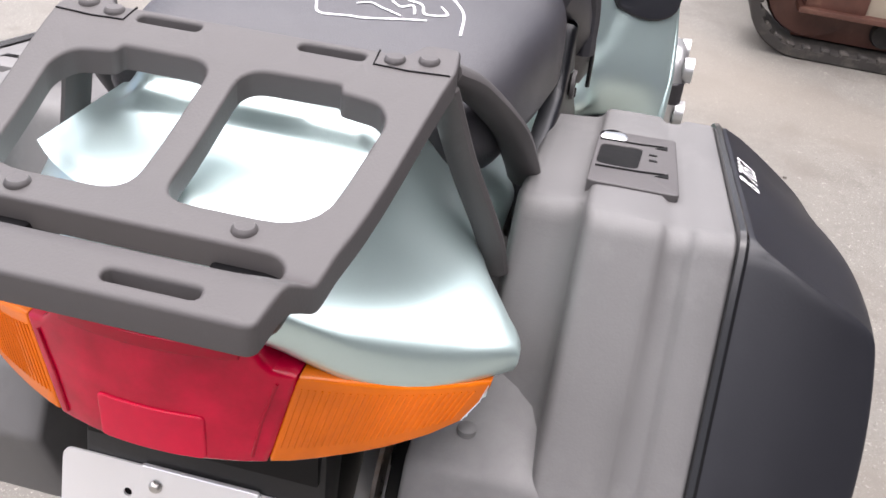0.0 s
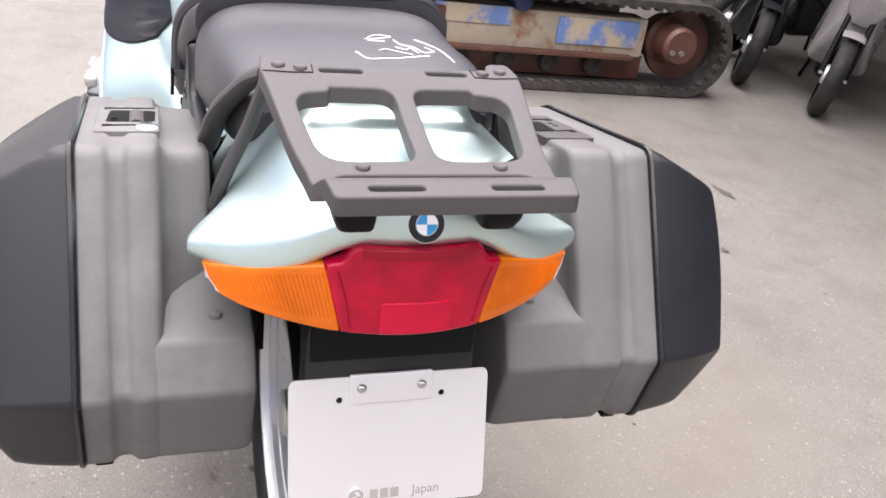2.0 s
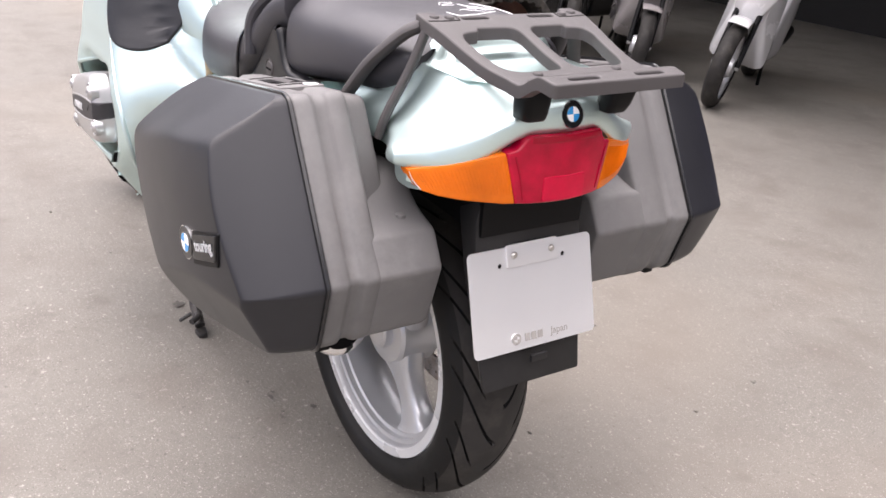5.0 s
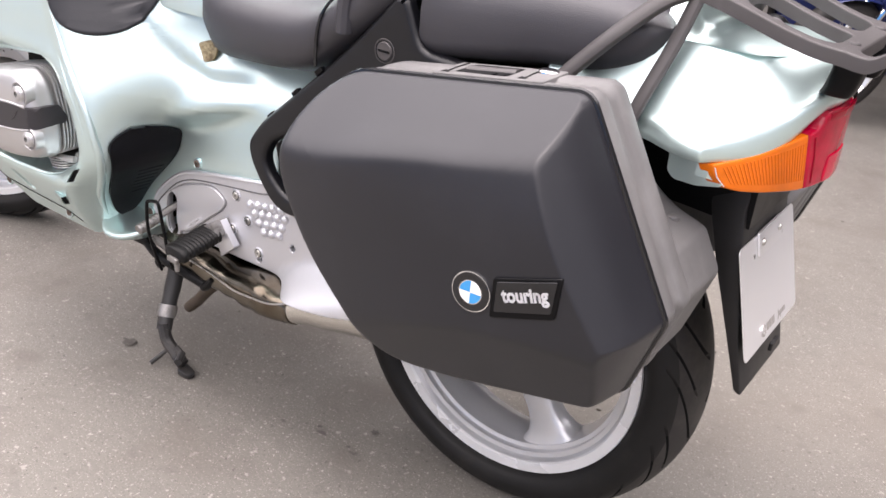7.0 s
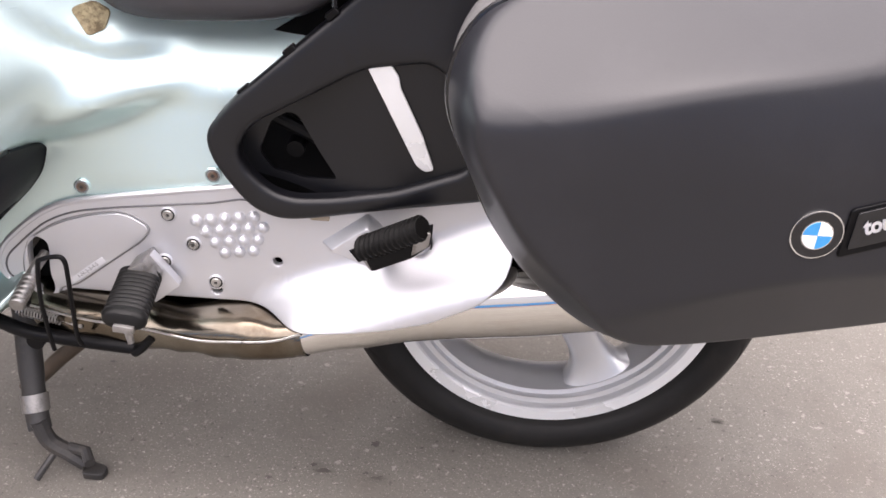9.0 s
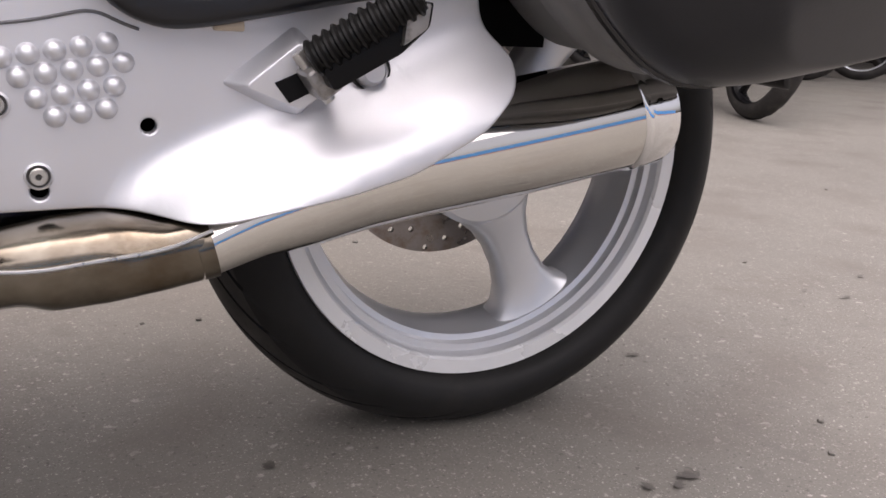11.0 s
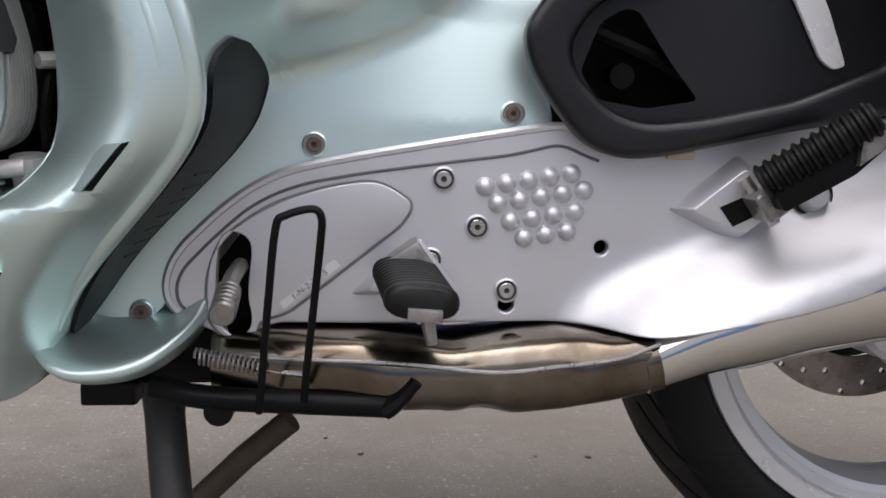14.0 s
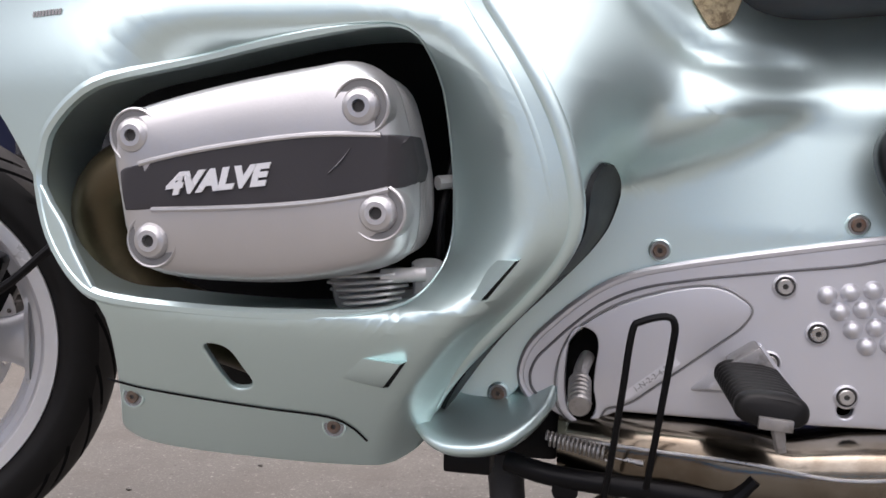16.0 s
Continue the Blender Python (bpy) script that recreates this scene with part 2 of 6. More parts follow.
RIM = surface("silver_wheel_paint", (0.62, 0.63, 0.65), 0.34, 0.6, 0.04, 8, 500, 0.05, 0.04, tint=(0.45, 0.44, 0.43), tint_at=(0.6, 0.9), tint_scale=4)
LIP = surface("bright_rim_flange", (0.72, 0.73, 0.74), 0.30, 0.25, 0.04, 10, 300, 0.03, 0.06)
COVER = surface("cast_silver", (0.53, 0.525, 0.525), 0.33, 0.75, 0.05, 7, 500, 0.04, 0.04, tint=(0.34, 0.33, 0.33), tint_at=(0.66, 0.9), tint_scale=13)
FIN = surface("cast_aluminium", (0.66, 0.65, 0.64), 0.40, 0.55, 0.1, 16, 300, 0.15, 0.1, tint=(0.2, 0.19, 0.18), tint_at=(0.55, 0.8), tint_scale=20)
CHROME = surface("chrome", (0.86, 0.86, 0.86), 0.05, 1.0, 0.02, 5, 80, 0.0, 0.03)
STEEL = surface("tarnished_stainless", (0.205, 0.185, 0.152), 0.19, 1.0, 0.2, 8, 240, 0.03, 0.06, tint=(0.10, 0.074, 0.048), tint_at=(0.40, 0.66), tint_scale=9)
WORN = surface("worn_bare_steel", (0.30, 0.29, 0.28), 0.38, 0.75, 0.2, 40, 300, 0.1, 0.1, tint=(0.14, 0.13, 0.12), tint_at=(0.5, 0.7), tint_scale=60)
BOLT = surface("zinc_bolt", (0.50, 0.49, 0.47), 0.32, 0.9, 0.15, 60, 300, 0.05, 0.1)
# Dark grey of the bolt sockets and the rings round the bolts.
SOCKET = surface("socket_dark_grey", (0.045, 0.043, 0.042), 0.6, 0.3, 0.2, 60, 300, 0.1)
RUSTY = surface("rusty_bolt", (0.15, 0.115, 0.09), 0.6, 0.5, 0.3, 160, 400, 0.2, 0.1, tint=(0.20, 0.085, 0.05), tint_at=(0.52, 0.68), tint_scale=140)
RED = surface("red_lens", (0.42, 0.001, 0.026), 0.2, 0, 0.28, 26, 60, 0.0, 0.05, 0.12, specular=0.3)
DEEPRED = surface("dark_red_lens", (0.32, 0.001, 0.018), 0.2, 0, 0.05, 9, 60, 0.0, 0.03, 0.12, specular=0.3)
REFLECT = surface("red_reflector", (0.52, 0.002, 0.034), 0.2, 0, 0.1, 40, 300, 0.1, 0.05, 0.12, specular=0.3)
AMBER = surface("amber_lens", (0.68, 0.145, 0.004), 0.2, 0, 0.18, 14, 60, 0.0, 0.05, 0.12, specular=0.3)
PLATE = surface("white_plate", (0.62, 0.62, 0.64), 0.38, 0, 0.03, 5, 300, 0.02, 0.06, tint=(0.54, 0.53, 0.53), tint_at=(0.6, 0.9))
SHOW = surface("satin_plate_metal", (0.80, 0.80, 0.81), 0.36, 0.62, 0.02, 5, 300, 0.02, 0.05, tint=(0.72, 0.71, 0.71), tint_at=(0.6, 0.9))
PALEINK = surface("pale_print", (0.40, 0.38, 0.36), 0.5, 0.2, 0.05, 30, 200, 0.0)
PAPER = surface("white_marker", (0.85, 0.85, 0.86), 0.6, 0, 0.03, 40, 400, 0.02)
BLUE = surface("enamel_blue", (0.03, 0.28, 0.62), 0.2, 0, 0.05, 30, 200, 0.0, 0.05, 0.5)
GREYINK = surface("grey_print", (0.22, 0.22, 0.22), 0.5, 0, 0.05, 30, 200, 0.0)

# ---- ground ----
def ground_material():
    m = surface("worn_concrete", (0.158, 0.149, 0.131), 0.74, 0, 0.13, 1.3, 90, 0.8, 0.08, tint=(0.120, 0.109, 0.096), tint_at=(0.5, 0.72), tint_scale=2.6)
    n, l = m.node_tree.nodes, m.node_tree.links
    p = n["Principled BSDF"]
    where = n["Texture Coordinate"].outputs["Object"]
    base = p.inputs["Base Color"].links[0].from_socket

    def speck(scale, lo, hi, colour, col, strength=1.0):
        v = n.new("ShaderNodeTexNoise")
        v.inputs["Scale"].default_value, v.inputs["Detail"].default_value = scale, 2.0
        l.new(where, v.inputs["Vector"])
        r = n.new("ShaderNodeMapRange")
        r.inputs["From Min"].default_value, r.inputs["From Max"].default_value = lo, hi
        r.inputs["To Max"].default_value = strength
        l.new(v.outputs["Fac"], r.inputs["Value"])
        t = n.new("ShaderNodeMix")
        t.data_type = "RGBA"
        l.new(r.outputs["Result"], t.inputs[0])
        l.new(col, t.inputs[6])
        t.inputs[7].default_value = (*colour, 1)
        return t.outputs[2]

    col = speck(55, 0.66, 0.72, (0.42, 0.395, 0.36), base, 0.45)
    col = speck(140, 0.64, 0.70, (0.46, 0.43, 0.39), col, 0.55)
    col = speck(320, 0.62, 0.70, (0.44, 0.41, 0.37), col, 0.6)
    col = speck(260, 0.62, 0.70, (0.075, 0.068, 0.062), col, 0.8)
    col = speck(95, 0.66, 0.72, (0.085, 0.075, 0.068), col, 0.85)
    col = speck(9, 0.66, 0.74, (0.113, 0.102, 0.090), col, 0.45)
    col = speck(4.5, 0.50, 0.70, (0.119, 0.105, 0.09), col, 0.55)
    col = speck(26, 0.56, 0.70, (0.123, 0.113, 0.102), col, 0.45)
    col = speck(0.55, 0.56, 0.72, (0.19, 0.167, 0.138), col, 0.6)
    l.new(col, p.inputs["Base Color"])
    return m


CONCRETE = ground_material()
bm = bmesh.new()
bmesh.ops.create_grid(bm, x_segments=8, y_segments=8, size=400)
tagged(part("ground", bm, CONCRETE), "worn grey-brown concrete yard with specks and stains", "ground", kind="structure")

STAIN = surface("oil_stain", (0.075, 0.068, 0.060), 0.6, 0, 0.25, 30, 160, 0.3, 0.1, tint=(0.13, 0.118, 0.102), tint_at=(0.50, 0.62), tint_scale=70)


def stain(x, y, w, h, seed):
    """A thin spot of grime with a ragged outline."""
    rng = random.Random(seed)
    pts = []
    lobes = [(rng.uniform(0.05, 0.16), rng.uniform(0, 6.28)) for _ in range(5)]
    for k in range(44):
        a = 2 * math.pi * k / 44
        r = 0.5 * (0.92 + sum(q * math.sin((i + 2) * a + f) for i, (q, f) in enumerate(lobes)) + 0.06 * rng.random())
        pts.append((x + w * r * math.cos(a), y + h * r * math.sin(a)))
    bm = bmesh.new()
    bm.faces.new([bm.verts.new((u, v, 0.004)) for u, v in pts])
    tagged(part("stain", bm, STAIN), "dark dried stain on the concrete", "stain", "stains on the ground")


for k, (x, y, w, h) in enumerate([(0.830, 0.187, 0.052, 0.034), (-0.175, 0.242, 0.042, 0.026), (-0.150, 0.256, 0.020, 0.016), (-0.116, 0.247, 0.016, 0.022), (0.235, 0.147, 0.030, 0.012), (0.254, 0.138, 0.012, 0.008),
                                  (0.247, 0.070, 0.022, 0.018), (0.320, 0.140, 0.038, 0.014), (0.335, 0.128, 0.014, 0.012), (0.397, 0.163, 0.018, 0.010), (-0.325, -0.061, 0.030, 0.012), (-0.878, -0.162, 0.040, 0.010), (-0.83, -0.215, 0.022, 0.008),
                                  (-1.019, -0.250, 0.022, 0.012), (0.725, -0.092, 0.020, 0.008), (1.653, -1.93, 0.16, 0.05), (1.15, -1.60, 0.06, 0.03), (1.95, 0.85, 0.12, 0.04)]):
    stain(x, y, 0.72 * w, 0.72 * h, k)


def pebble(x, y, r, seed):
    bm = bmesh.new()
    bmesh.ops.create_icosphere(bm, subdivisions=2, radius=r)
    rng = random.Random(seed)
    for v in bm.verts:
        v.co *= 0.75 + 0.45 * rng.random()
        v.co.z *= 0.6
    for v in bm.verts:
        v.co += Vector((x, y, r * 0.42))
    tagged(part("pebble", bm, CONCRETE), "small grey pebble on the concrete", "pebble", "pebbles on the ground")


for k in range(46):
    a, d = random.uniform(0, 6.283), random.uniform(0.35, 2.2)
    pebble(0.1 + d * math.cos(a), 0.1 + d * math.sin(a), random.uniform(0.003, 0.007), k)

# ---- the motorcycle ----
LEAN = -1.4
bike = thing("motorcycle", "mint green touring motorcycle with black side cases on its side stand", "motorcycle", pose(0, 0, 0, LEAN))


# wheels
def in_groove(k, y, half, each):
    """How deep a spot of the tread lies in one of its long curved grooves or the short ones between them."""
    s, f = abs(y) / half, (k + (each // 2 if y < 0 else 0)) % each
    return (f == 0 and 0.05 < s < 0.94) or (f == each * 5 // 8 and 0.42 < s < 0.88)


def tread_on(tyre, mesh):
    """The running surface, its cut grooves coloured near-black to deepen their shade."""
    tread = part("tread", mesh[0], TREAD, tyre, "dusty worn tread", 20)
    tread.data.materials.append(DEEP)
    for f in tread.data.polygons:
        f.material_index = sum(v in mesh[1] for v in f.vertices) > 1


def tyre_mesh(R, rim_r, half, axle, pitch=13, each=28):
    prof = spline([(rim_r, half * 0.74), (rim_r + 0.012, half * 0.93), (R - 0.050, half), (R - 0.030, half * 0.9), (R - 0.014, half * 0.66), (R - 0.0035, half * 0.33), (R, 0),
                   (R - 0.0035, -half * 0.33), (R - 0.014, -half * 0.66), (R - 0.030, -half * 0.9), (R - 0.050, -half), (rim_r + 0.012, -half * 0.93), (rim_r, -half * 0.74)], 6, False)
    # the cross sections are swept back from the crown, so that they run along the grooves
    n, rings = pitch * each, []
    for k in range(n):
        ring = []
        for q in prof:
            r, y = q[0], q[1]
            a = 2 * math.pi * (k / n - 1.15 * min(1.0, abs(y) / half) ** 1.6 / pitch)
            if r > R - 0.036 and in_groove(k, y, half, each):
                r -= 0.006
            ring.append(Vector((axle[0] + r * math.cos(a), axle[1] + y, axle[2] + r * math.sin(a))))
        rings.append(ring)
    lo = next(i for i, q in enumerate(prof) if q[0] > R - 0.0235)
    hi = len(prof) - 1 - lo
    wall = loft([r[:lo + 1] for r in rings], close_u=False, close_v=True)
    wall = loft([r[hi:] for r in rings], close_u=False, close_v=True, bm=wall)
    wide = hi + 1 - lo
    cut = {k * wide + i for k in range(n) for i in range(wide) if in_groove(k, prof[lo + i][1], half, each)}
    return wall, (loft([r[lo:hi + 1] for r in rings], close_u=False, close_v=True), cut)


def spoked_rim(parent, axle, R, half, spoke_at, tag):
    ax, ay, az = axle
    flange = [(R, half - 0.004), (R - 0.002, half + 0.003), (R - 0.018, half + 0.003), (R - 0.021, half - 0.002), (R - 0.019, half - 0.008)]
    bm = lathe(flange, axle, 96)
    bm = lathe([(r, -h) for r, h in flange], axle, 96, bm=bm)
    rim = part(tag, lathe([(R - 0.0205, half - 0.001), (R - 0.0225, half - 0.005), (R - 0.0245, half - 0.010), (R - 0.0320, half - 0.0115), (R - 0.0330, half - 0.0215), (R - 0.0395, half - 0.0235), (R - 0.0405, half - 0.036), (R - 0.044, 0.01), (R - 0.044, -0.01),
                           (R - 0.040, -half + 0.033), (R - 0.035, -half + 0.025), (R - 0.029, -half + 0.019), (R - 0.0245, -half + 0.012), (R - 0.0225, -half + 0.005), (R - 0.0205, -half + 0.001), (R - 0.014, -half + 0.012), (R - 0.014, half - 0.012)],
                          axle, 96, closed=True), RIM, parent, "silver cast three-spoke wheel rim")
    part("flange", bm, LIP, rim)
    for at in spoke_at:
        c, s = math.cos(radians(at)), math.sin(radians(at))
        rings = []
        for r, w, d, y in ((0.035, 0.050, 0.030, 0.012), (0.06, 0.046, 0.030, 0.012), (0.085, 0.033, 0.026, 0.011), (0.11, 0.0275, 0.023, 0.010), (0.14, 0.027, 0.022, 0.008),
                           (0.165, 0.032, 0.023, 0.007), (0.185, 0.043, 0.026, 0.006), (R - 0.046, 0.060, 0.030, 0.005), (R - 0.040, 0.072, 0.032, 0.005)):
            ring = []
            for k in range(20):
                t = 2 * math.pi * k / 20
                u, v = math.cos(t), math.sin(t)
                u, v = math.copysign(abs(u) ** 0.55, u) * w, math.copysign(abs(v) ** 0.65, v) * d + y
                ring.append((ax + r * c - u * s, ay + v, az + r * s + u * c))
            rings.append(ring)
        part("spoke", loft(rings), RIM, rim)
    part("hub", lathe([(0.0, 0.062), (0.030, 0.062), (0.036, 0.058), (0.038, 0.046), (0.066, 0.044), (0.072, 0.038), (0.074, -0.03), (0.05, -0.06), (0.0, -0.06)], axle, 48), RIM, rim)
    return rim


AXLE = (0.0, 0.0, 0.318)
wall_mesh, tread_mesh = tyre_mesh(0.3195, 0.2405, 0.080, AXLE, 13)
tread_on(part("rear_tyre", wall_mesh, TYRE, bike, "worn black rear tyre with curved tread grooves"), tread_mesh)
rear_rim = spoked_rim(bike, AXLE, 0.243, 0.062, (-117, 3, 123), "rear_rim")
# drilled brake disc on the far side
holes = [[(0.0 + q * math.cos(a) + 0.004 * math.cos(b), q * math.sin(a) + 0.004 * math.sin(b)) for b in (k * math.pi / 3 for k in range(6))]
         for i in range(30) for a, q in ((i * math.pi / 15, 0.112 + 0.010 * (i % 3)),)]
disc = sheet([(0.138 * math.cos(2 * math.pi * k / 64), 0.138 * math.sin(2 * math.pi * k / 64)) for k in range(64)],
             holes + [[(0.09 * math.cos(2 * math.pi * k / 40), 0.09 * math.sin(2 * math.pi * k / 40)) for k in range(40)]], 0.005, cell=0, at=-0.072)
bmesh.ops.translate(disc, verts=disc.verts, vec=(AXLE[0], 0, AXLE[2]))
part("brake_disc", disc, surface("brake_disc_steel", (0.30, 0.27, 0.25), 0.35, 0.9, 0.2, 30, 300, 0.1, tint=(0.2, 0.13, 0.09), tint_at=(0.5, 0.7), tint_scale=40), rear_rim, "drilled rusty brake disc")
part("final_drive", lathe([(0.0, -0.075), (0.075, -0.078), (0.095, -0.095), (0.095, -0.13), (0.06, -0.16), (0.0, -0.165)], AXLE, 40), BLACK, bike, "black shaft drive housing")
part("swingarm", tube([(0.0, -0.11, 0.33), (0.2, -0.10, 0.34), (0.42, -0.06, 0.36)], [0.045, 0.04, 0.05], 14), BLACK, bike)
part("torque_rod", tube([(0.10, -0.085, 0.245), (0.30, -0.075, 0.265), (0.45, -0.06, 0.28)], 0.012, 10), BLACK, bike)
cal = box((0.075, 0.05, 0.055), (0.105, -0.075, 0.275), 0.01, 3, pose(0, 0, 0, 0, 25, 0))
part("brake_caliper", tube([(0.085, -0.05, 0.262), (0.13, -0.05, 0.272)], 0.02, 14, bm=cal), BLACK, bike)

# side cases
def pannier(side, out):
    """One hard case: grey body, black lid. out: how far the lid line stands off the centre line."""
    y0 = out  # lid line
    S = [(-0.205, 0.829), (-0.335, 0.602), (-0.303, 0.496), (-0.005, 0.434), (0.100, 0.520), (0.176, 0.69), (0.137, 0.779)]
    rad = [0.016, 0.007, 0.018, 0.06, 0.07, 0.06, 0.06]

    def ring(pts, ys, r=rad, k=6):
        flat = rounded([(q[0], ys[i] if isinstance(ys, (list, tuple)) else ys, q[1]) for i, q in enumerate(pts)], r, k)
        return [Vector((q.x, side * q.y, q.z)) for q in flat]

    d = y0 - 0.322 + (0.004 if side > 0 else 0.0)
    flat = rounded(S, rad, 10)
    dense = []
    for a, b in zip(flat, flat[1:] + flat[:1]):
        k = max(1, int((b - a).length / 0.007))
        dense += [mixv(a, b, t / k) for t in range(k)]
    steps = [(a, b - a) for a, b in zip(dense, dense[1:] + dense[:1]) if a.y < 0.829 - 0.146 * (a.x + 0.205) - 0.006]

    def soft_min(a, b, r):
        m = min(a, b)
        return m - r * math.log(math.exp((m - a) / r) + math.exp((m - b) / r))

    def rim_distance(p):
        return min((p - a - e * min(1.0, max(0.0, (p - a).dot(e) / e.length_squared))).length for a, e in steps)


    def lid_y(x, z):
        """The outer skin: a flat dome, a lower slant, an upper slant and a steep wall along the rim, melted together."""
        near = rim_distance(Vector((x, z)))
        dome = 0.451 - (0.50 if x < -0.09 else 0.30) * (x + 0.09) ** 2 - (1.3 if z > 0.66 else 0.25) * (z - 0.66) ** 2
        slant = 0.445 + 0.56 * (0.315 * (x + 0.292) + 0.949 * (z - 0.617))
        upper = 0.330 + (1.9 - 0.5 * step(-0.10, 0.12, x)) * (0.829 - 0.146 * (x + 0.205) - z)
        soft = step(-0.15, 0.05, x) * step(0.66, 0.52, z)
        wall = 0.328 + (0.048 - 0.020 * soft) * (1 - math.exp(-near / 0.006)) + (2.1 - 0.6 * soft) * near
        crown = soft_min(dome, upper, 0.0055)
        return soft_min(soft_min(crown, slant, 0.0009 + 0.0030 * step(-0.12, 0.06, x)), wall, 0.0016 + 0.0040 * step(-0.05, 0.10, x)) + d

    rings = [[Vector((q.x, side * (y0 + 0.001), q.y)) for q in dense]]
    for f in [1.0, 0.995] + [0.988 - 0.0085 * k for k in range(34)] + [0.69 - 0.022 * k for k in range(31)]:
        ring_at = []
        for q in dense:
            x, z = mixv(-0.085, q.x, f), mixv(0.645, q.y, f)
            ring_at.append(Vector((x, side * max(y0 + 0.005, lid_y(x, z)), z)))
        rings.append(ring_at)
    lid = loft(rings)
    # grey inner half: a rim band beside the lid, an upper block and a deeper lower box
    def shrunk(f, g=0.0):
        return [(mixv(-0.08, q[0], f), mixv(0.65, q[1] + g, f)) for q in S]

    def inner(f):
        return [(mixv(0.10, q[0], f), mixv(0.68, q[1], f)) for q in S]

    body = loft([ring(S, y0 - 0.003), ring(S, y0 - 0.030), ring(shrunk(0.975), y0 - 0.036), ring(shrunk(0.975), y0 - 0.050), ring(S, y0 - 0.056),
                 ring(S, 0.252)] + [ring(inner(f), y) for f, y in ((0.994, 0.2405), (0.975, 0.2370), (0.940, 0.2355), (0.905, 0.2335), (0.882, 0.2270), (0.868, 0.2130), (0.858, 0.1960), (0.848, 0.1865), (0.80, 0.1815), (0.5, 0.1805))])
    soften(body, 40, 0.0035, 2)
    # below the hollow of the upper block, with a sloping ledge
    low = [(-0.205, 0.712), (-0.252, 0.670), (-0.3050, 0.6525), (-0.333, 0.602), (-0.301, 0.498), (0.0, 0.450), (0.08, 0.52), (0.11, 0.712)]
    lr = [0.03, 0.04, 0.007, 0.006, 0.012, 0.04, 0.05, 0.02]
    lower = loft([ring(low, y, lr) for y in (0.250, 0.220, 0.185, 0.156)] + [ring([(mixv(-0.1, q[0], 0.985), mixv(0.57, q[1], 0.97)) for q in low], 0.1435, lr), ring([(mixv(-0.1, q[0], 0.4), mixv(0.57, q[1], 0.4)) for q in low], 0.141, 0.005)])
    soften(lower, 35, 0.0045, 3)
    body = join(body, lower)
    case = part("side_case", body, CASE, bike, "scuffed dark grey plastic side case with a black lid", 52)
    over_lid = BVHTree.FromBMesh(lid)
    part("lid", lid, LID, case, "black grained plastic lid", 85)
    part("seal", tube(ring(S, y0 + 0.0005), 0.0042, 6, closed=True), GLOSS, case, "black rubber seal")
    # carrying handle and lock plate on the top
    def top_z(x):
        return 0.8275 + (x + 0.205) * -0.146

    def on_top(v):
        return Vector((v.x, side * v.z, top_z(v.x) + v.y))

    # the plate is the same part on both sides, turned end for end
    def turned(x, y):
        return (x, y) if side < 0 else (-0.122 - x, y)

    w0, w1, w2 = (-0.092, -0.030, 0.270) if side < 0 else (-0.117, -0.040, 0.288)
    lp = lambda q: on_top(q) + Vector((0, 0, 0.0034))
    part("lock_plate", sheet(rounded([turned(-0.140, 0.232), turned(-0.140, 0.303), turned(0.014, 0.303), turned(0.010, 0.234)], 0.005),
                             [rounded([turned(w0, 0.236), turned(w0, w2), turned(w1, w2 + 0.004), turned(w1 - 0.004, 0.238)], 0.008)], 0.030, lp, 0, 0.001), RACK if side < 0 else CASE, case, "dark grey lock plate")
    # Shallow near-black sheet; its colour carries the shade of the grip hollow.
    part("grip_well", sheet([turned(w0 - 0.002, 0.234), turned(w0 - 0.002, w2 + 0.006), turned(w1 + 0.004, w2 + 0.008), turned(w1 + 0.003, 0.234)], (), 0.004, lambda q: on_top(q) + Vector((0, 0, 0.0023)), 0), DEEP, case)
    for x in (-0.022, -0.101 if side < 0 else -0.128):
        line = [turned(x, 0.236), turned(x + 0.002, 0.27), turned(x + 0.006, 0.292)]
        part("latch_slot", tube([lp(Vector((u, 0.0002, v))) for u, v in line], 0.0012, 6), DEEP, case)
        part("latch_mark", sheet([turned(x - 0.002, 0.284), turned(x + 0.010, 0.295), turned(x - 0.002, 0.295)], (), 0.001, lambda q: lp(q) + Vector((0, 0, 0.0006)), 0), DEEP, case)
    for x in (-0.046, -0.062):
        part("latch_mark", sheet([turned(x - 0.002, 0.279), turned(x + 0.002, 0.279), turned(x + 0.002, 0.286), turned(x - 0.002, 0.286)], (), 0.001, lambda q: lp(q) + Vector((0, 0, 0.0006)), 0), DEEP, case)
    grip = [turned(-0.078, y) for y in (0.232, 0.245, 0.26, 0.275)] if side < 0 else [turned(x, 0.258) for x in (-0.113, -0.09, -0.065, -0.044)]
    part("grip", tube([on_top(Vector((u, -0.0065, v))) for u, v in grip], 0.007 if side < 0 else 0.012, 12), RACK, case, "dark carrying handle")
    u, v = turned(-0.010, 0.247)
    part("lock", lathe([(0, 0.0022), (0.0105, 0.0018), (0.0125, 0.0008), (0.013, -0.002)], (u, side * v, top_z(u) + 0.0042), 22, "z"), CHROME, case, "chrome key lock")
    part("plug", lathe([(0, 0.0022), (0.0055, 0.002), (0.0072, 0.001), (0.0076, -0.004)], (-0.272, side * 0.183, 0.6650), 20, "z"), CASE, case)
    for x, z in ((-0.27, 0.484), (-0.10, 0.449)):
        part("foot", box((0.022, 0.02, 0.012), (x, side * (y0 - 0.02), z + 0.002), 0.003), BLACK, case)
    # badge and name plate in a shallow frame on the lid
    def on_lid(v):
        return Vector((v.x, side * (v.y + lid_y(v.x, v.z) + 0.0025), v.z))

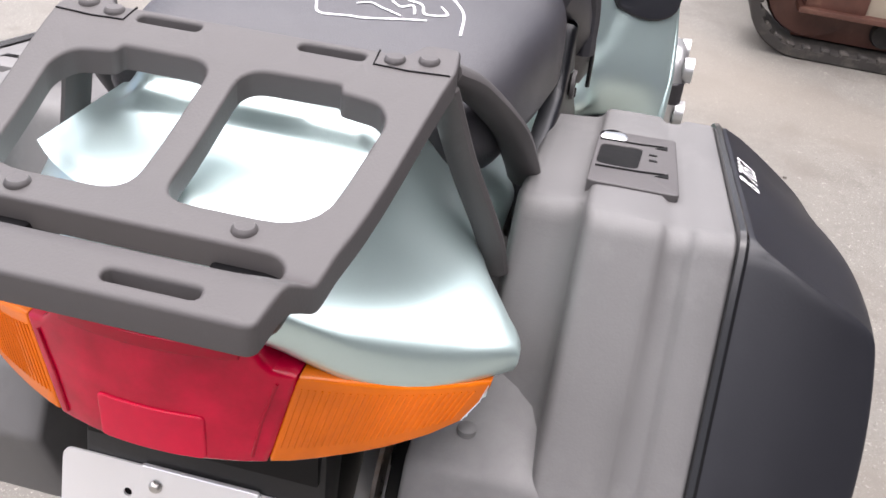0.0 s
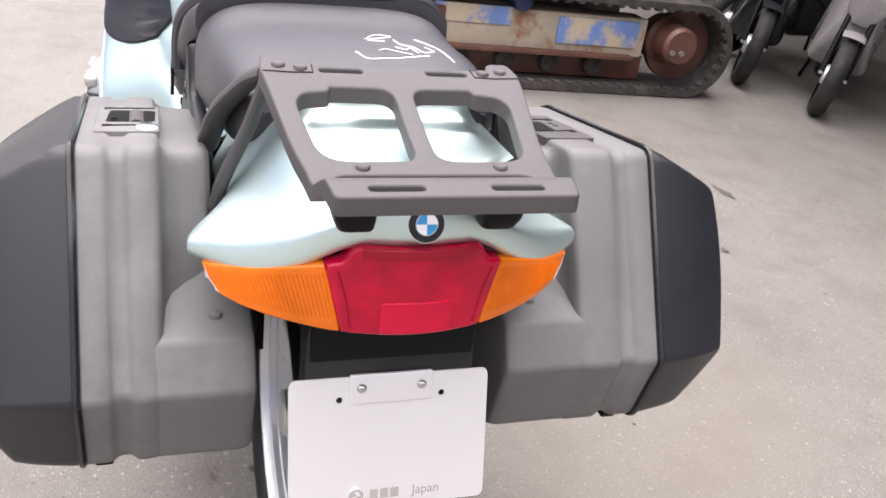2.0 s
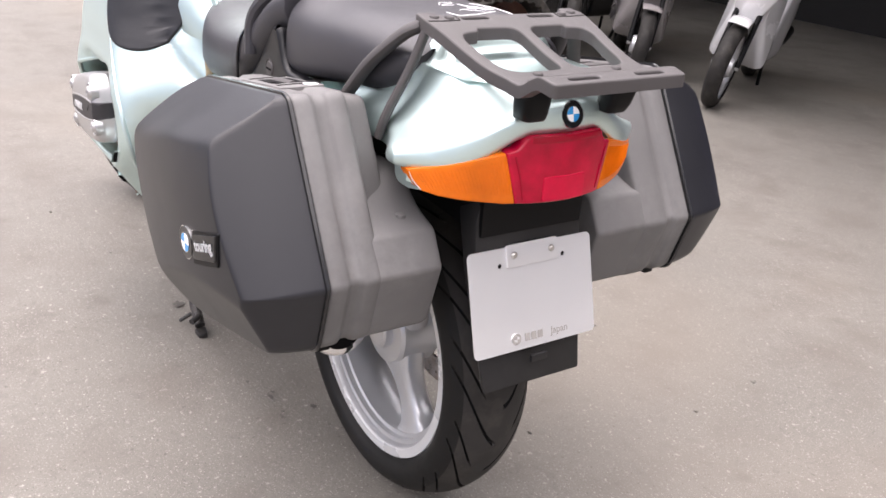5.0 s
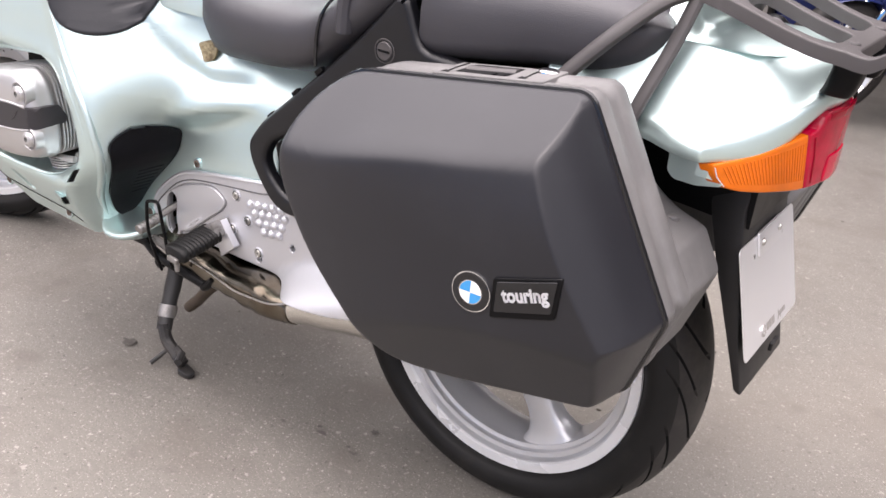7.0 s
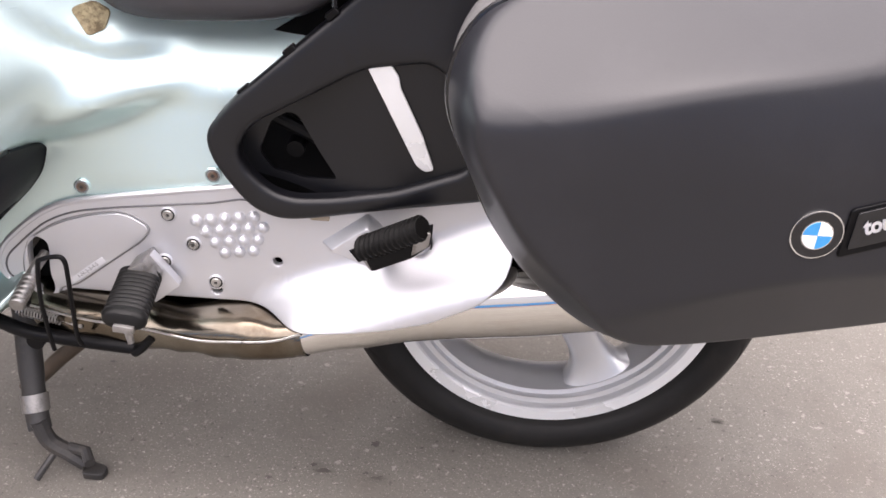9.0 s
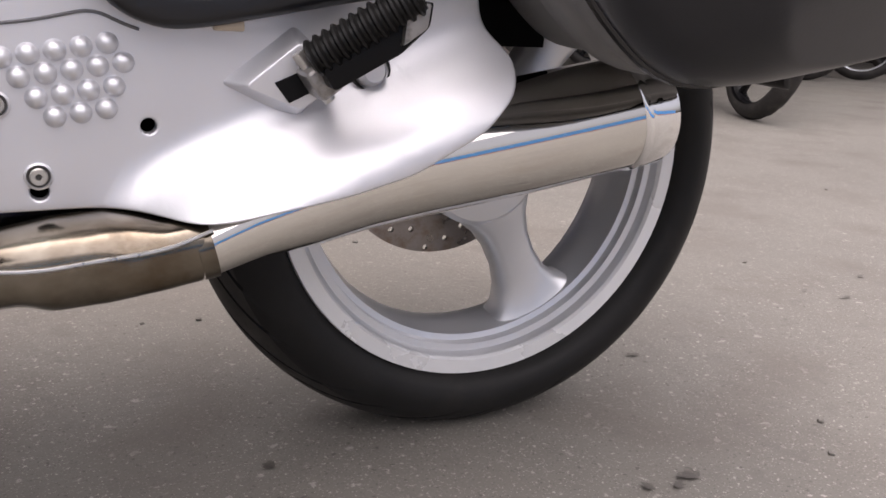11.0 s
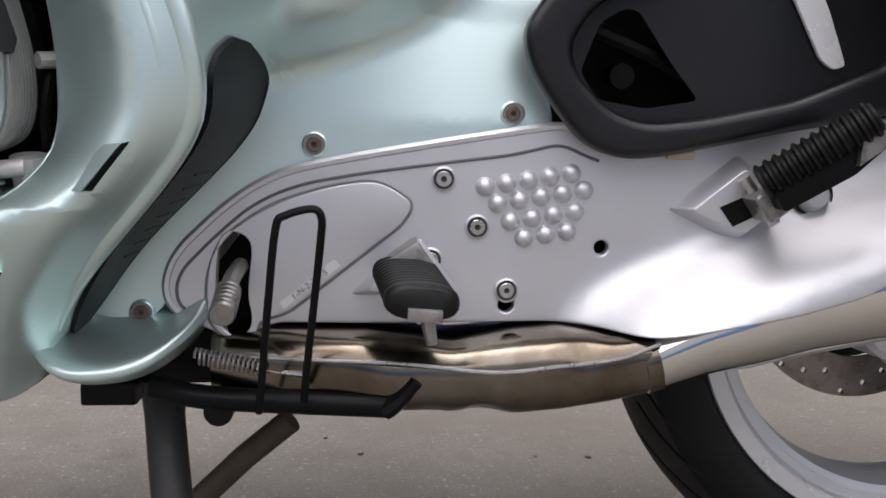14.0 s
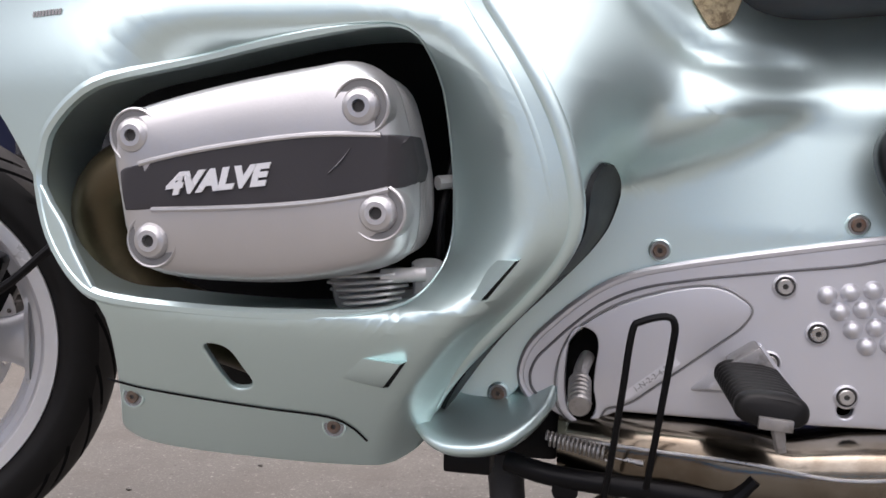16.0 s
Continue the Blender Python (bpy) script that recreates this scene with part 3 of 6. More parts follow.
    if side > 0:
        def tilt(x, z):
            return (x, z + (x + 0.229) * -0.33)
        part("badge_frame", sheet(rounded([tilt(-0.188, 0.618), tilt(-0.188, 0.666), tilt(-0.262, 0.664), tilt(-0.260, 0.616)], 0.004), (), 0.006, on_lid, 0.02, 0.0015), BLACK, case)
        part("name_plate", sheet(rounded([tilt(-0.194, 0.626), tilt(-0.194, 0.662), tilt(-0.258, 0.661), tilt(-0.256, 0.624)], 0.002), (), 0.006, lambda v: on_lid(v) + Vector((0, 0.0022, 0)), 0.02, 0.0008), GLOSS, case, "glossy black name plate")
        m = Matrix.Translation((-0.2265, lid_y(-0.2265, 0.645) + 0.0050, 0.6450)) @ Matrix(((-0.95, 0.30, 0, 0), (-0.03, 0, 1, 0), (0.31, 0.95, 0, 0), (0, 0, 0, 1)))
        word = lettering("lettering", "touring", 0.0195, m @ Matrix.Diagonal((0.90, 1.12, 1, 1)), PAPER, case, 0.0008, "white word touring", 0.0008)
        for v in word.data.vertices:
            v.co.y = lid_y(v.co.x, v.co.z) + 0.0058
        roundel(case, Vector((-0.164, lid_y(-0.164, 0.627) + 0.0012, 0.627)), (-0.06, 1, 0), 0.0235)
    else:
        mark = lettering("chalk_marking", "B 7053", 0.027, Matrix.Translation((-0.028, -0.366, 0.9)) @ pose(0, 0, 0, 0, 0, -3), PAPER, case, 0.0, "white handwritten stock marking", 0.0, 0.15)
        for v in mark.data.vertices:
            spot = over_lid.ray_cast(v.co, (0, 0, -1))[0]
            if spot:
                v.co = spot + Vector((0, -0.0008, 0.0012))
    return case


def roundel(parent, c, normal, r, ring=GLOSS, light=PAPER, dark=BLUE):
    """A plain round emblem: black ring, silver rims, quarters in blue and white."""
    t = Matrix.Translation(c) @ frame_to(normal)

    def disc_at(r0, r1, z0, z1, mat, a0=0, a1=360, name="emblem"):
        n = max(6, int((a1 - a0) / 7.5))
        b = bmesh.new()
        out = [b.verts.new((r1 * math.cos(radians(mixv(a0, a1, k / n))), r1 * math.sin(radians(mixv(a0, a1, k / n))), z1)) for k in range(n + (a1 - a0 < 360))]
        if a1 - a0 < 360:
            out.append(b.verts.new((0, 0, z1)))
        f = b.faces.new(out)
        ex = bmesh.ops.extrude_face_region(b, geom=[f])
        for v in ex["geom"]:
            if isinstance(v, bmesh.types.BMVert):
                v.co.z = z0
        b.transform(t)
        return part(name, b, mat, parent)

    disc_at(0, r, -0.003, 0.0005, CHROME)
    disc_at(0, r * 0.95, -0.002, 0.0012, ring)
    disc_at(0, r * 0.60, -0.002, 0.0017, CHROME)
    for a, mat in ((0, light), (90, dark), (180, light), (270, dark)):
        disc_at(0, r * 0.55, 0, 0.0022, mat, a, a + 90)


pannier(1, 0.322)
pannier(-1, 0.346)

# tail cowl
def tail_x(y):
    return -0.393 + 2.2 * y * y


def tail_ring(w, xr, xf, z_mid, z_side, curve, hold, reach, n=41, bend=(0.25, 0.85), ease=0):
    """A line round the tail in plan, from its left front round the rear to its right front."""
    pts = []
    for k in range(n):
        s = -1 + 2 * k / (n - 1)
        y = w * math.sin(s * math.pi / 2) if abs(s) < 1 else w * s
        t = abs(y) / w
        pts.append(Vector((xr + curve * y * y, y, mixv(z_mid, z_side, step(bend[0], bend[1], t)))))
    # each side runs on towards the seat, drawn in from the wing to the slanted flank
    flank, tip, fore = 0.171 - 0.50 * max(0.0, z_side - 0.757), pts[-1].x, []
    for k in range(1, 15):
        x = mixv(tip, xf, (k / 14) ** 1.4)
        fore.append(Vector((x, mixv(w, min(w, flank), step(tip + hold, tip + reach, x)), z_side)))
    line = [Vector((q.x, -q.y, q.z)) for q in fore[::-1]] + pts + fore
    # the corners between rear and flanks are eased
    for _ in range(ease):
        for i in [*range(7, 26), *range(len(line) - 26, len(line) - 7)]:
            line[i] = 0.5 * line[i] + 0.25 * (line[i - 1] + line[i + 1])
    return line


levels = ((0.206, -0.389, 0.799, 0.747, 2.2), (0.211, -0.395, 0.806, 0.750, 2.2), (0.2130, -0.397, 0.813, 0.756, 2.2), (0.2128, -0.397, 0.819, 0.763, 2.2), (0.211, -0.397, 0.824, 0.7695, 2.25), (0.203, -0.3965, 0.8285, 0.7745, 2.3), (0.193, -0.396, 0.8325, 0.7790, 2.42),
          (0.181, -0.395, 0.836, 0.7838, 2.56), (0.168, -0.393, 0.840, 0.7900, 2.75), (0.156, -0.390, 0.844, 0.7985, 2.95), (0.146, -0.386, 0.848, 0.8095, 3.2), (0.137, -0.382, 0.852, 0.8235, 3.5), (0.130, -0.376, 0.856, 0.8380, 3.8), (0.124, -0.371, 0.859, 0.8500, 4.0), (0.118, -0.366, 0.862, 0.859, 4.2))
rings = [tail_ring(w, xr, -0.06, zm, zs, c, mixv(0.016, -0.02, step(0, 8, k)), mixv(0.10, 0.16, step(2, 10, k)), bend=(0.24 - 0.10 * step(2, 10, k), 0.74 + 0.24 * step(0, 8, k)), ease=int(60 * step(3, 9, k))) for k, (w, xr, zm, zs, c) in enumerate(levels)]
bm = loft(rings, close_u=False, cap=False)
cowl = part("tail_cowl", bm, MINT, bike, "mint green metallic tail cowl", 60)
# smooth deck below the rack, stepping up towards the seat
deck = []
for k in range(31):
    y = -0.118 + 0.236 * k / 30
    t, row = abs(y), []
    back = -0.366 + 4.2 * y * y
    for j in range(41):
        f = j / 40
        x = mixv(back, -0.185, f)
        edge_z = mixv(0.862, 0.859, step(0.03, 0.10, t))
        z = edge_z + 0.0055 * step(0.0, 0.10, f) * step(0.118, 0.085, t)
        z += 0.011 * step(-0.256, -0.236, x) * step(0.100, 0.082, t) + 0.022 * step(-0.232, -0.205, x) * step(0.114, 0.09, t)
        z -= 0.0045 * math.exp(-((x + 0.222) / 0.009) ** 2 - ((t - 0.045) / 0.022) ** 2)
        row.append((x, y, z))
    deck.append(row)
part("deck", loft(deck, close_u=False, cap=False), MINT, cowl, "", 70)


def lens_warp(off=0.0):
    return lambda v: Vector((tail_x(v.x) - v.y - off, v.x, v.z))


def arc_band(y0, y1, top, bottom, n=14):
    ys = [mixv(y0, y1, k / n) for k in range(n + 1)]
    return [(y, top(y)) for y in ys] + [(y, bottom(y)) for y in ys[::-1]]


def lamp_low(y):
    return 0.7035 + 0.35 * y * y if abs(y) < 0.075 else 0.7055 + 0.9 * (abs(y) - 0.075) ** 2 + 0.02 * (abs(y) - 0.075)


lamp = part("lamp_housing", sheet(arc_band(-0.196, 0.196, lambda y: 0.772 - 0.10 * abs(y), lambda y: 0.706 + 0.6 * max(0, abs(y) - 0.1) ** 2 * 4), (), 0.014, lens_warp(-0.004), 0.02), MINT, bike, "mint housing of the rear lamps")
red_out = [(0.0585, 0.800), (0.066, 0.795), (0.070, 0.787), (0.076, 0.781), (0.0895, 0.7765), (0.072, lamp_low(0.072))] + [(y, lamp_low(y)) for y in (0.05, 0.025, 0, -0.025, -0.05)] + \
          [(-0.072, lamp_low(0.072)), (-0.0895, 0.7765), (-0.076, 0.781), (-0.070, 0.787), (-0.066, 0.795), (-0.0585, 0.800)]
red = part("stop_lamp", sheet(red_out, (), 0.02, lens_warp(0.006), 0.012, 0.004), RED, lamp, "red stop lamp lens")
part("lens_band", sheet([(0.058, 0.799), (0.058, 0.790), (-0.058, 0.790), (-0.058, 0.799)], (), 0.004, lens_warp(0.0075), 0.012, 0.001), DEEPRED, red)
part("reflector", sheet(rounded([(0.036, 0.742), (0.036, 0.707), (-0.036, 0.707), (-0.036, 0.742)], 0.004), (), 0.004, lens_warp(0.0078), 0.01, 0.0012), REFLECT, red, "square red reflector")
for s in (1, -1):
    part("lens_seam", tube([(tail_x(y) - 0.0066, s * y, z) for y, z in ((0.079, 0.772), (0.070, 0.742), (0.064, 0.712))], 0.0012, 6), DEEPRED, red)
for s in (1, -1):
    edge = [(0.0905, 0.776), (0.12, 0.769), (0.15, 0.760), (0.18, 0.752), (0.199, 0.7465), (0.194, 0.732), (0.184, 0.7185), (0.165, 0.7125), (0.14, 0.709), (0.105, 0.7065), (0.0735, lamp_low(0.0735))]
    amb = part("turn_lamp", sheet([(s * q[0], q[1]) for q in edge], (), 0.018, lens_warp(0.005), 0.012, 0.003), AMBER, lamp, "ribbed amber turn lamp lens")
    for k in range(26):
        y = 0.092 + 0.0039 * k
        hi, lo = 0.767 - 0.24 * (y - 0.092), 0.7185 + 0.09 * max(0, y - 0.14)
        part("rib", tube([(tail_x(y - 0.012 * t) - 0.0052, s * (y - 0.012 * t), mixv(hi, lo, t)) for t in (0, 0.5, 1)], 0.0008, 5), AMBER, amb)
    part("lens_edge", tube([(tail_x(q[0]) - 0.004, s * q[0], q[1]) for q in ((0.1970, 0.7445), (0.1930, 0.732), (0.1835, 0.7195))], 0.0007, 6), LIP, amb, "bright edge strip")
roundel(cowl, Vector((-0.3965, 0.0, 0.826)), (-1, 0, 0.28), 0.0185)

for s in (1, -1):
    part("side_cheek", sheet(rounded([(-0.318, 0.7425), (-0.3215, 0.719), (-0.290, 0.7115), (-0.262, 0.7115), (-0.252, 0.720), (-0.250, 0.757), (-0.29, 0.757)], 0.005), (), 0.010, lambda v, s=s: Vector((v.x, s * (0.1865 - 0.04 * (v.x + 0.30) + v.y), v.z)), 0, 0.002), MINT, lamp)

# luggage rack
def rack_z(x):
    return mixv(0.884, 0.930, step(-0.40, -0.20, x)) + 0.017 * step(-0.422, -0.456, x) - 0.004 * step(-0.39, -0.42, x) - 0.006 * step(-0.455, -0.495, x)


def rack_warp(v):
    return Vector((v.x, v.z, rack_z(v.x) + v.y))


def slot(x, y, w, d=0.0045):
    return rounded([(x - d, y - w), (x - d, y + w), (x + d, y + w), (x + d, y - w)], 0.0042, 3)


outline = rounded([(-0.226, -0.104), (-0.226, 0.104), (-0.206, 0.112), (-0.205, 0.136), (-0.235, 0.140), (-0.405, 0.118), (-0.430, 0.1165), (-0.456, 0.1120), (-0.4825, 0.1085), (-0.4825, -0.1085), (-0.456, -0.1120), (-0.430, -0.1165),
                   (-0.405, -0.118), (-0.235, -0.140), (-0.205, -0.136), (-0.206, -0.112)], 0.006, 4)
windows = []
for s in (1, -1):
    w = rounded([(-0.268, s * 0.010), (-0.267, s * 0.074), (-0.274, s * 0.076), (-0.278, s * 0.103), (-0.292, s * 0.111), (-0.384, s * 0.099), (-0.384, s * 0.010)], [0.018, 0.003, 0.004, 0.018, 0.018, 0.03, 0.02], 6)
    windows += [w, slot(-0.2365, s * 0.057, 0.0225), slot(-0.4700, s * 0.054, 0.024, 0.0036)]
windows.append(rounded([(-0.4085, -0.098), (-0.4085, 0.098), (-0.449, 0.098), (-0.449, -0.098)], 0.018, 6))
rack = part("luggage_rack", sheet(outline, windows, 0.017, rack_warp, 0.02, 0.0026, seg=3), RACK, bike, "dark grey grained plastic luggage rack", 40)
for s in (1, -1):
    part("corner_seam", tube([(x, s * y, rack_z(x) + 0.0002) for x, y in ((-0.226, 0.086), (-0.243, 0.087), (-0.244, 0.110), (-0.242, 0.137))], 0.0007, 5), DEEP, rack)
    for x, y in ((-0.2335, 0.0985), (-0.2285, 0.120), (-0.396, 0.066)):
        part("cap", lathe([(0, 0.0022), (0.0055, 0.002), (0.0068, 0.0008), (0.0074, -0.001), (0.0074, -0.004)], (x, s * y, rack_z(x) + 0.0005), 20, "z"), RACK, rack)
    part("grab_bar", tube(spline([(-0.216, s * 0.127, 0.916), (-0.188, s * 0.143, 0.898), (-0.148, s * 0.167, 0.856), (-0.11, s * 0.176, 0.814), (-0.085, s * 0.180, 0.785)], 6, False), 0.0155, 14, flat=0.62), RACK, rack, "dark grab handle")
    part("rack_leg", tube(spline([(-0.229, s * 0.131, 0.910), (-0.217, s * 0.147, 0.855), (-0.199, s * 0.170, 0.79), (-0.190, s * 0.177, 0.755)], 5, False), 0.0115, 12, flat=0.6), RACK, rack)
    part("rack_mount", soften(loft([rounded([(-0.405 + a, s * 0.052, z), (-0.405 + a, s * (0.052 + b), z), (-0.37 + a, s * (0.052 + b), z), (-0.37 + a, s * 0.052, z)], 0.010, 4) for a, b, z in
                                    ((-0.014, 0.044, 0.868), (-0.012, 0.042, 0.850), (-0.009, 0.039, 0.836), (-0.004, 0.034, 0.824))]), 30, 0.003, 2), BLACK, rack, "black rack mount")

# rear mudguard with the show plate
WEATHERED = surface("weathered_black_plastic", (0.0135, 0.0132, 0.0138), 0.5, 0, 0.2, 9, 400, 0.06, 0.08, tint=(0.024, 0.023, 0.023), tint_at=(0.5, 0.8), tint_scale=11, specular=0.35)
part("mudguard", soften(loft([[(x, -w, z), (x, w, z), (x + d, w * 0.98, z + 0.004), (x + d, -w * 0.98, z + 0.004)] for x, w, z, d in
                              ((-0.335, 0.088, 0.712, 0.06), (-0.333, 0.095, 0.66, 0.05), (-0.345, 0.098, 0.58, 0.035), (-0.366, 0.095, 0.48, 0.02), (-0.384, 0.092, 0.405, 0.012))]), 30, 0.005, 2), WEATHERED, bike, "matt black plastic mudguard")
part("inner_mudguard", loft([[(-0.12, -0.1, 0.70), (-0.12, 0.1, 0.70), (-0.12, 0.1, 0.66), (-0.12, -0.1, 0.66)], [(-0.34, -0.09, 0.70), (-0.34, 0.09, 0.70), (-0.34, 0.09, 0.64), (-0.34, -0.09, 0.64)]]), BLACK, bike)
part("flap_rib", box((0.006, 0.030, 0.012), (-0.3895, 0.0, 0.452), 0.002), WEATHERED, bike)


def plate_warp(v):
    t = (0.618 - v.z) / 0.15
    return Vector((mixv(-0.3415, -0.3835, t) - v.y, v.x, v.z))


holes = [[(y + 0.0036 * math.cos(a), 0.5935 + 0.0036 * math.sin(a)) for a in (k * math.pi / 5 for k in range(10))] for y in (0.058, -0.058)]
show_plate = part("show_plate", sheet(rounded([(0.113, 0.618), (-0.113, 0.618), (-0.113, 0.468), (0.113, 0.468)], 0.009, 5), holes, 0.0016, plate_warp, 0.03), SHOW, bike, "blank white show plate")
part("bracket", sheet(rounded([(0.047, 0.6215), (-0.047, 0.6215), (-0.047, 0.590), (0.047, 0.590)], 0.003), (), 0.003, lambda v: plate_warp(v) + Vector((-0.0035, 0, 0)), 0, 0.0008), SHOW, show_plate)
for y in (0.034, -0.034):
    c = plate_warp(Vector((y, 0, 0.607))) + Vector((-0.0045, 0, 0))
    part("screw", lathe([(0, -0.0025), (0.0035, -0.0025), (0.005, -0.001), (0.0055, 0.001)], c, 16, "x"), BOLT, show_plate)
m = Matrix.Translation(plate_warp(Vector((-0.043, 0, 0.4845))) + Vector((-0.0007, 0, 0))) @ Matrix(((0, 0.27, -1, 0), (-1, 0, 0, 0), (0, 1, 0.27, 0), (0, 0, 0, 1)))
lettering("lettering", "Japan", 0.0155, m, PALEINK, show_plate, 0.0002, "grey printed word Japan")
for k in range(3):
    part("print_bar", sheet([(0.022 - 0.012 * k, 0.490), (0.013 - 0.012 * k, 0.490), (0.013 - 0.012 * k, 0.479), (0.022 - 0.012 * k, 0.479)], (), 0.0004, lambda v: plate_warp(v) + Vector((-0.0009, 0, 0)), 0), PALEINK, show_plate)
roundel(show_plate, plate_warp(Vector((0.038, 0, 0.485))) + Vector((-0.001, 0, 0)), (-1, 0, 0.27), 0.0085, PALEINK, SHOW, PALEINK)

# ---- fairing ----
PAD = surface("pad_rubber", (0.0050, 0.0052, 0.0068), 0.45, 0, 0.15, 9, 400, 0.05, 0.06, specular=0.13)


def along(t, z):
    """Reads a table of (height, value)."""
    for (z0, v0), (z1, v1) in zip(t, t[1:]):
        if z <= z1:
            return mixv(v0, v1, max(0.0, (z - z0) / (z1 - z0)))
    return t[-1][1]


def ridge_at(z):
    return along(((0.28, 0.828), (0.32, 0.808), (0.356, 0.788), (0.396, 0.759), (0.422, 0.734), (0.452, 0.707), (0.478, 0.687), (0.50, 0.679), (0.532, 0.682), (0.563, 0.691), (0.59, 0.702), (0.623, 0.721), (0.662, 0.747), (0.75, 0.80), (0.95, 0.87)), z)


def ridge_x(z):
    return (ridge_at(z - 0.014) + ridge_at(z - 0.005) + ridge_at(z + 0.005) + ridge_at(z + 0.014)) / 4


def wall_wide(z):
    """How far behind the ridge its wall meets the inner panel."""
    return along(((0.28, 0.004), (0.35, 0.005), (0.42, 0.008), (0.46, 0.012), (0.50, 0.019), (0.54, 0.033), (0.57, 0.066), (0.62, 0.130), (0.67, 0.180), (0.72, 0.215)), z)


def ridge_out(z):
    return along(((0.28, 0.200), (0.32, 0.225), (0.396, 0.271), (0.422, 0.285), (0.452, 0.300), (0.478, 0.314), (0.50, 0.320), (0.532, 0.326), (0.60, 0.329), (0.66, 0.324), (0.75, 0.312), (0.95, 0.28)), z)


def ridge_y(z):
    return (ridge_out(z - 0.014) + ridge_out(z - 0.005) + ridge_out(z + 0.005) + ridge_out(z + 0.014)) / 4


def skin(x, z):
    """How far the left fairing stands off the centre line at a place of its side view."""
    rx = ridge_x(z)
    wide = sum(wall_wide(z + 0.008 * k) for k in (-3, -2, -1, 0, 1, 2, 3)) / 7
    crest = 0.6045 - 0.16 * (x - 0.49) - 0.70 * max(0.0, x - 0.49) ** 2
    foot = 0.590 - 0.58 * (x - 0.485) + 1.05 * max(0.0, x - 0.485) ** 2
    rise = min(1.0, max(0.0, (z - foot) / max(0.012, crest - foot)))
    rear = 0.163 + 0.047 * (0.55 * rise ** 1.5 + 0.45 * step(0, 1, rise)) * step(0.46, 0.585, x) - 0.056 * step(0.583, 0.72, z) - 0.008 * step(0.48, 0.30, x)
    rear -= 0.013 * math.exp(-((z - 0.634 - 6.0 * max(0.0, x - 0.55) ** 2) / 0.0125) ** 2) * step(0.47, 0.53, x)
    rear -= 0.17 * min(0.09, max(0.0, z - 0.49)) * step(0.63, 0.50, x)
    d = x - rx
    if d < 0:
        return mixv(rear, ridge_y(z), step(-wide, mixv(0.002, 0.004, step(0.5, 0.6, z)), d))
    crown = 0.333 - 0.018 * step(0.60, 0.70, z) - 0.080 * max(0.0, (0.43 - z) / 0.12) ** 1.1 - 0.06 * step(0.68, 0.95, z)
    pod = mixv(ridge_y(z), max(crown, ridge_y(z) if z < 0.36 else crown), step(-0.006, 0.035, d))
    pod -= 0.062 * step(0.030, 0.105, d) * step(0.41, 0.47, z) * step(0.66, 0.60, z) * step(1.08, 0.96, x)
    return pod - 0.75 * max(0.0, x - 1.06) ** 1.4


def on_skin(off=0.0, side=1):
    def warp(v):
        y, e = skin(v.x, v.z), 0.002
        n = Vector((-(skin(v.x + e, v.z) - y) / e, 1.0, -(skin(v.x, v.z + e) - y) / e)).normalized()
        return Vector((v.x + n.x * (off + v.y), side * (y + n.y * (off + v.y)), v.z + n.z * (off + v.y)))
    return warp


edge = [(0.742, 0.330), (0.729, 0.355), (0.689, 0.403), (0.646, 0.434), (0.574, 0.456), (0.477, 0.470), (0.412, 0.480), (0.420, 0.52), (0.426, 0.565), (0.395, 0.607), (0.25, 0.727), (0.20, 0.77), (0.30, 0.745), (0.445, 0.735),
        (0.52, 0.735), (0.545, 0.755), (0.56, 0.79), (0.59, 0.86), (0.66, 0.93), (0.80, 0.96), (1.10, 0.94), (1.26, 0.84), (1.30, 0.70), (1.25, 0.62), (1.185, 0.575), (1.137, 0.518), (1.092, 0.448), (1.068, 0.415), (1.078, 0.370), (1.098, 0.320), (1.117, 0.284), (1.098, 0.273),
        (1.027, 0.267), (0.943, 0.265), (0.89, 0.266), (0.845, 0.270), (0.825, 0.283), (0.80, 0.303), (0.77, 0.315)]
opening = spline([(1.137, 0.520), (1.133, 0.545), (1.124, 0.566), (1.097, 0.590), (1.061, 0.608), (0.995, 0.627), (0.913, 0.642), (0.849, 0.649), (0.812, 0.645), (0.795, 0.618), (0.787, 0.56), (0.784, 0.518), (0.786, 0.476), (0.801, 0.442), (0.833, 0.427),
                  (0.891, 0.421), (0.97, 0.420), (1.055, 0.426), (1.092, 0.440), (1.124, 0.476)], 4)
belly_slot = rounded([(0.990, 0.391), (0.966, 0.389), (0.951, 0.349), (0.975, 0.343)], 0.011, 6)
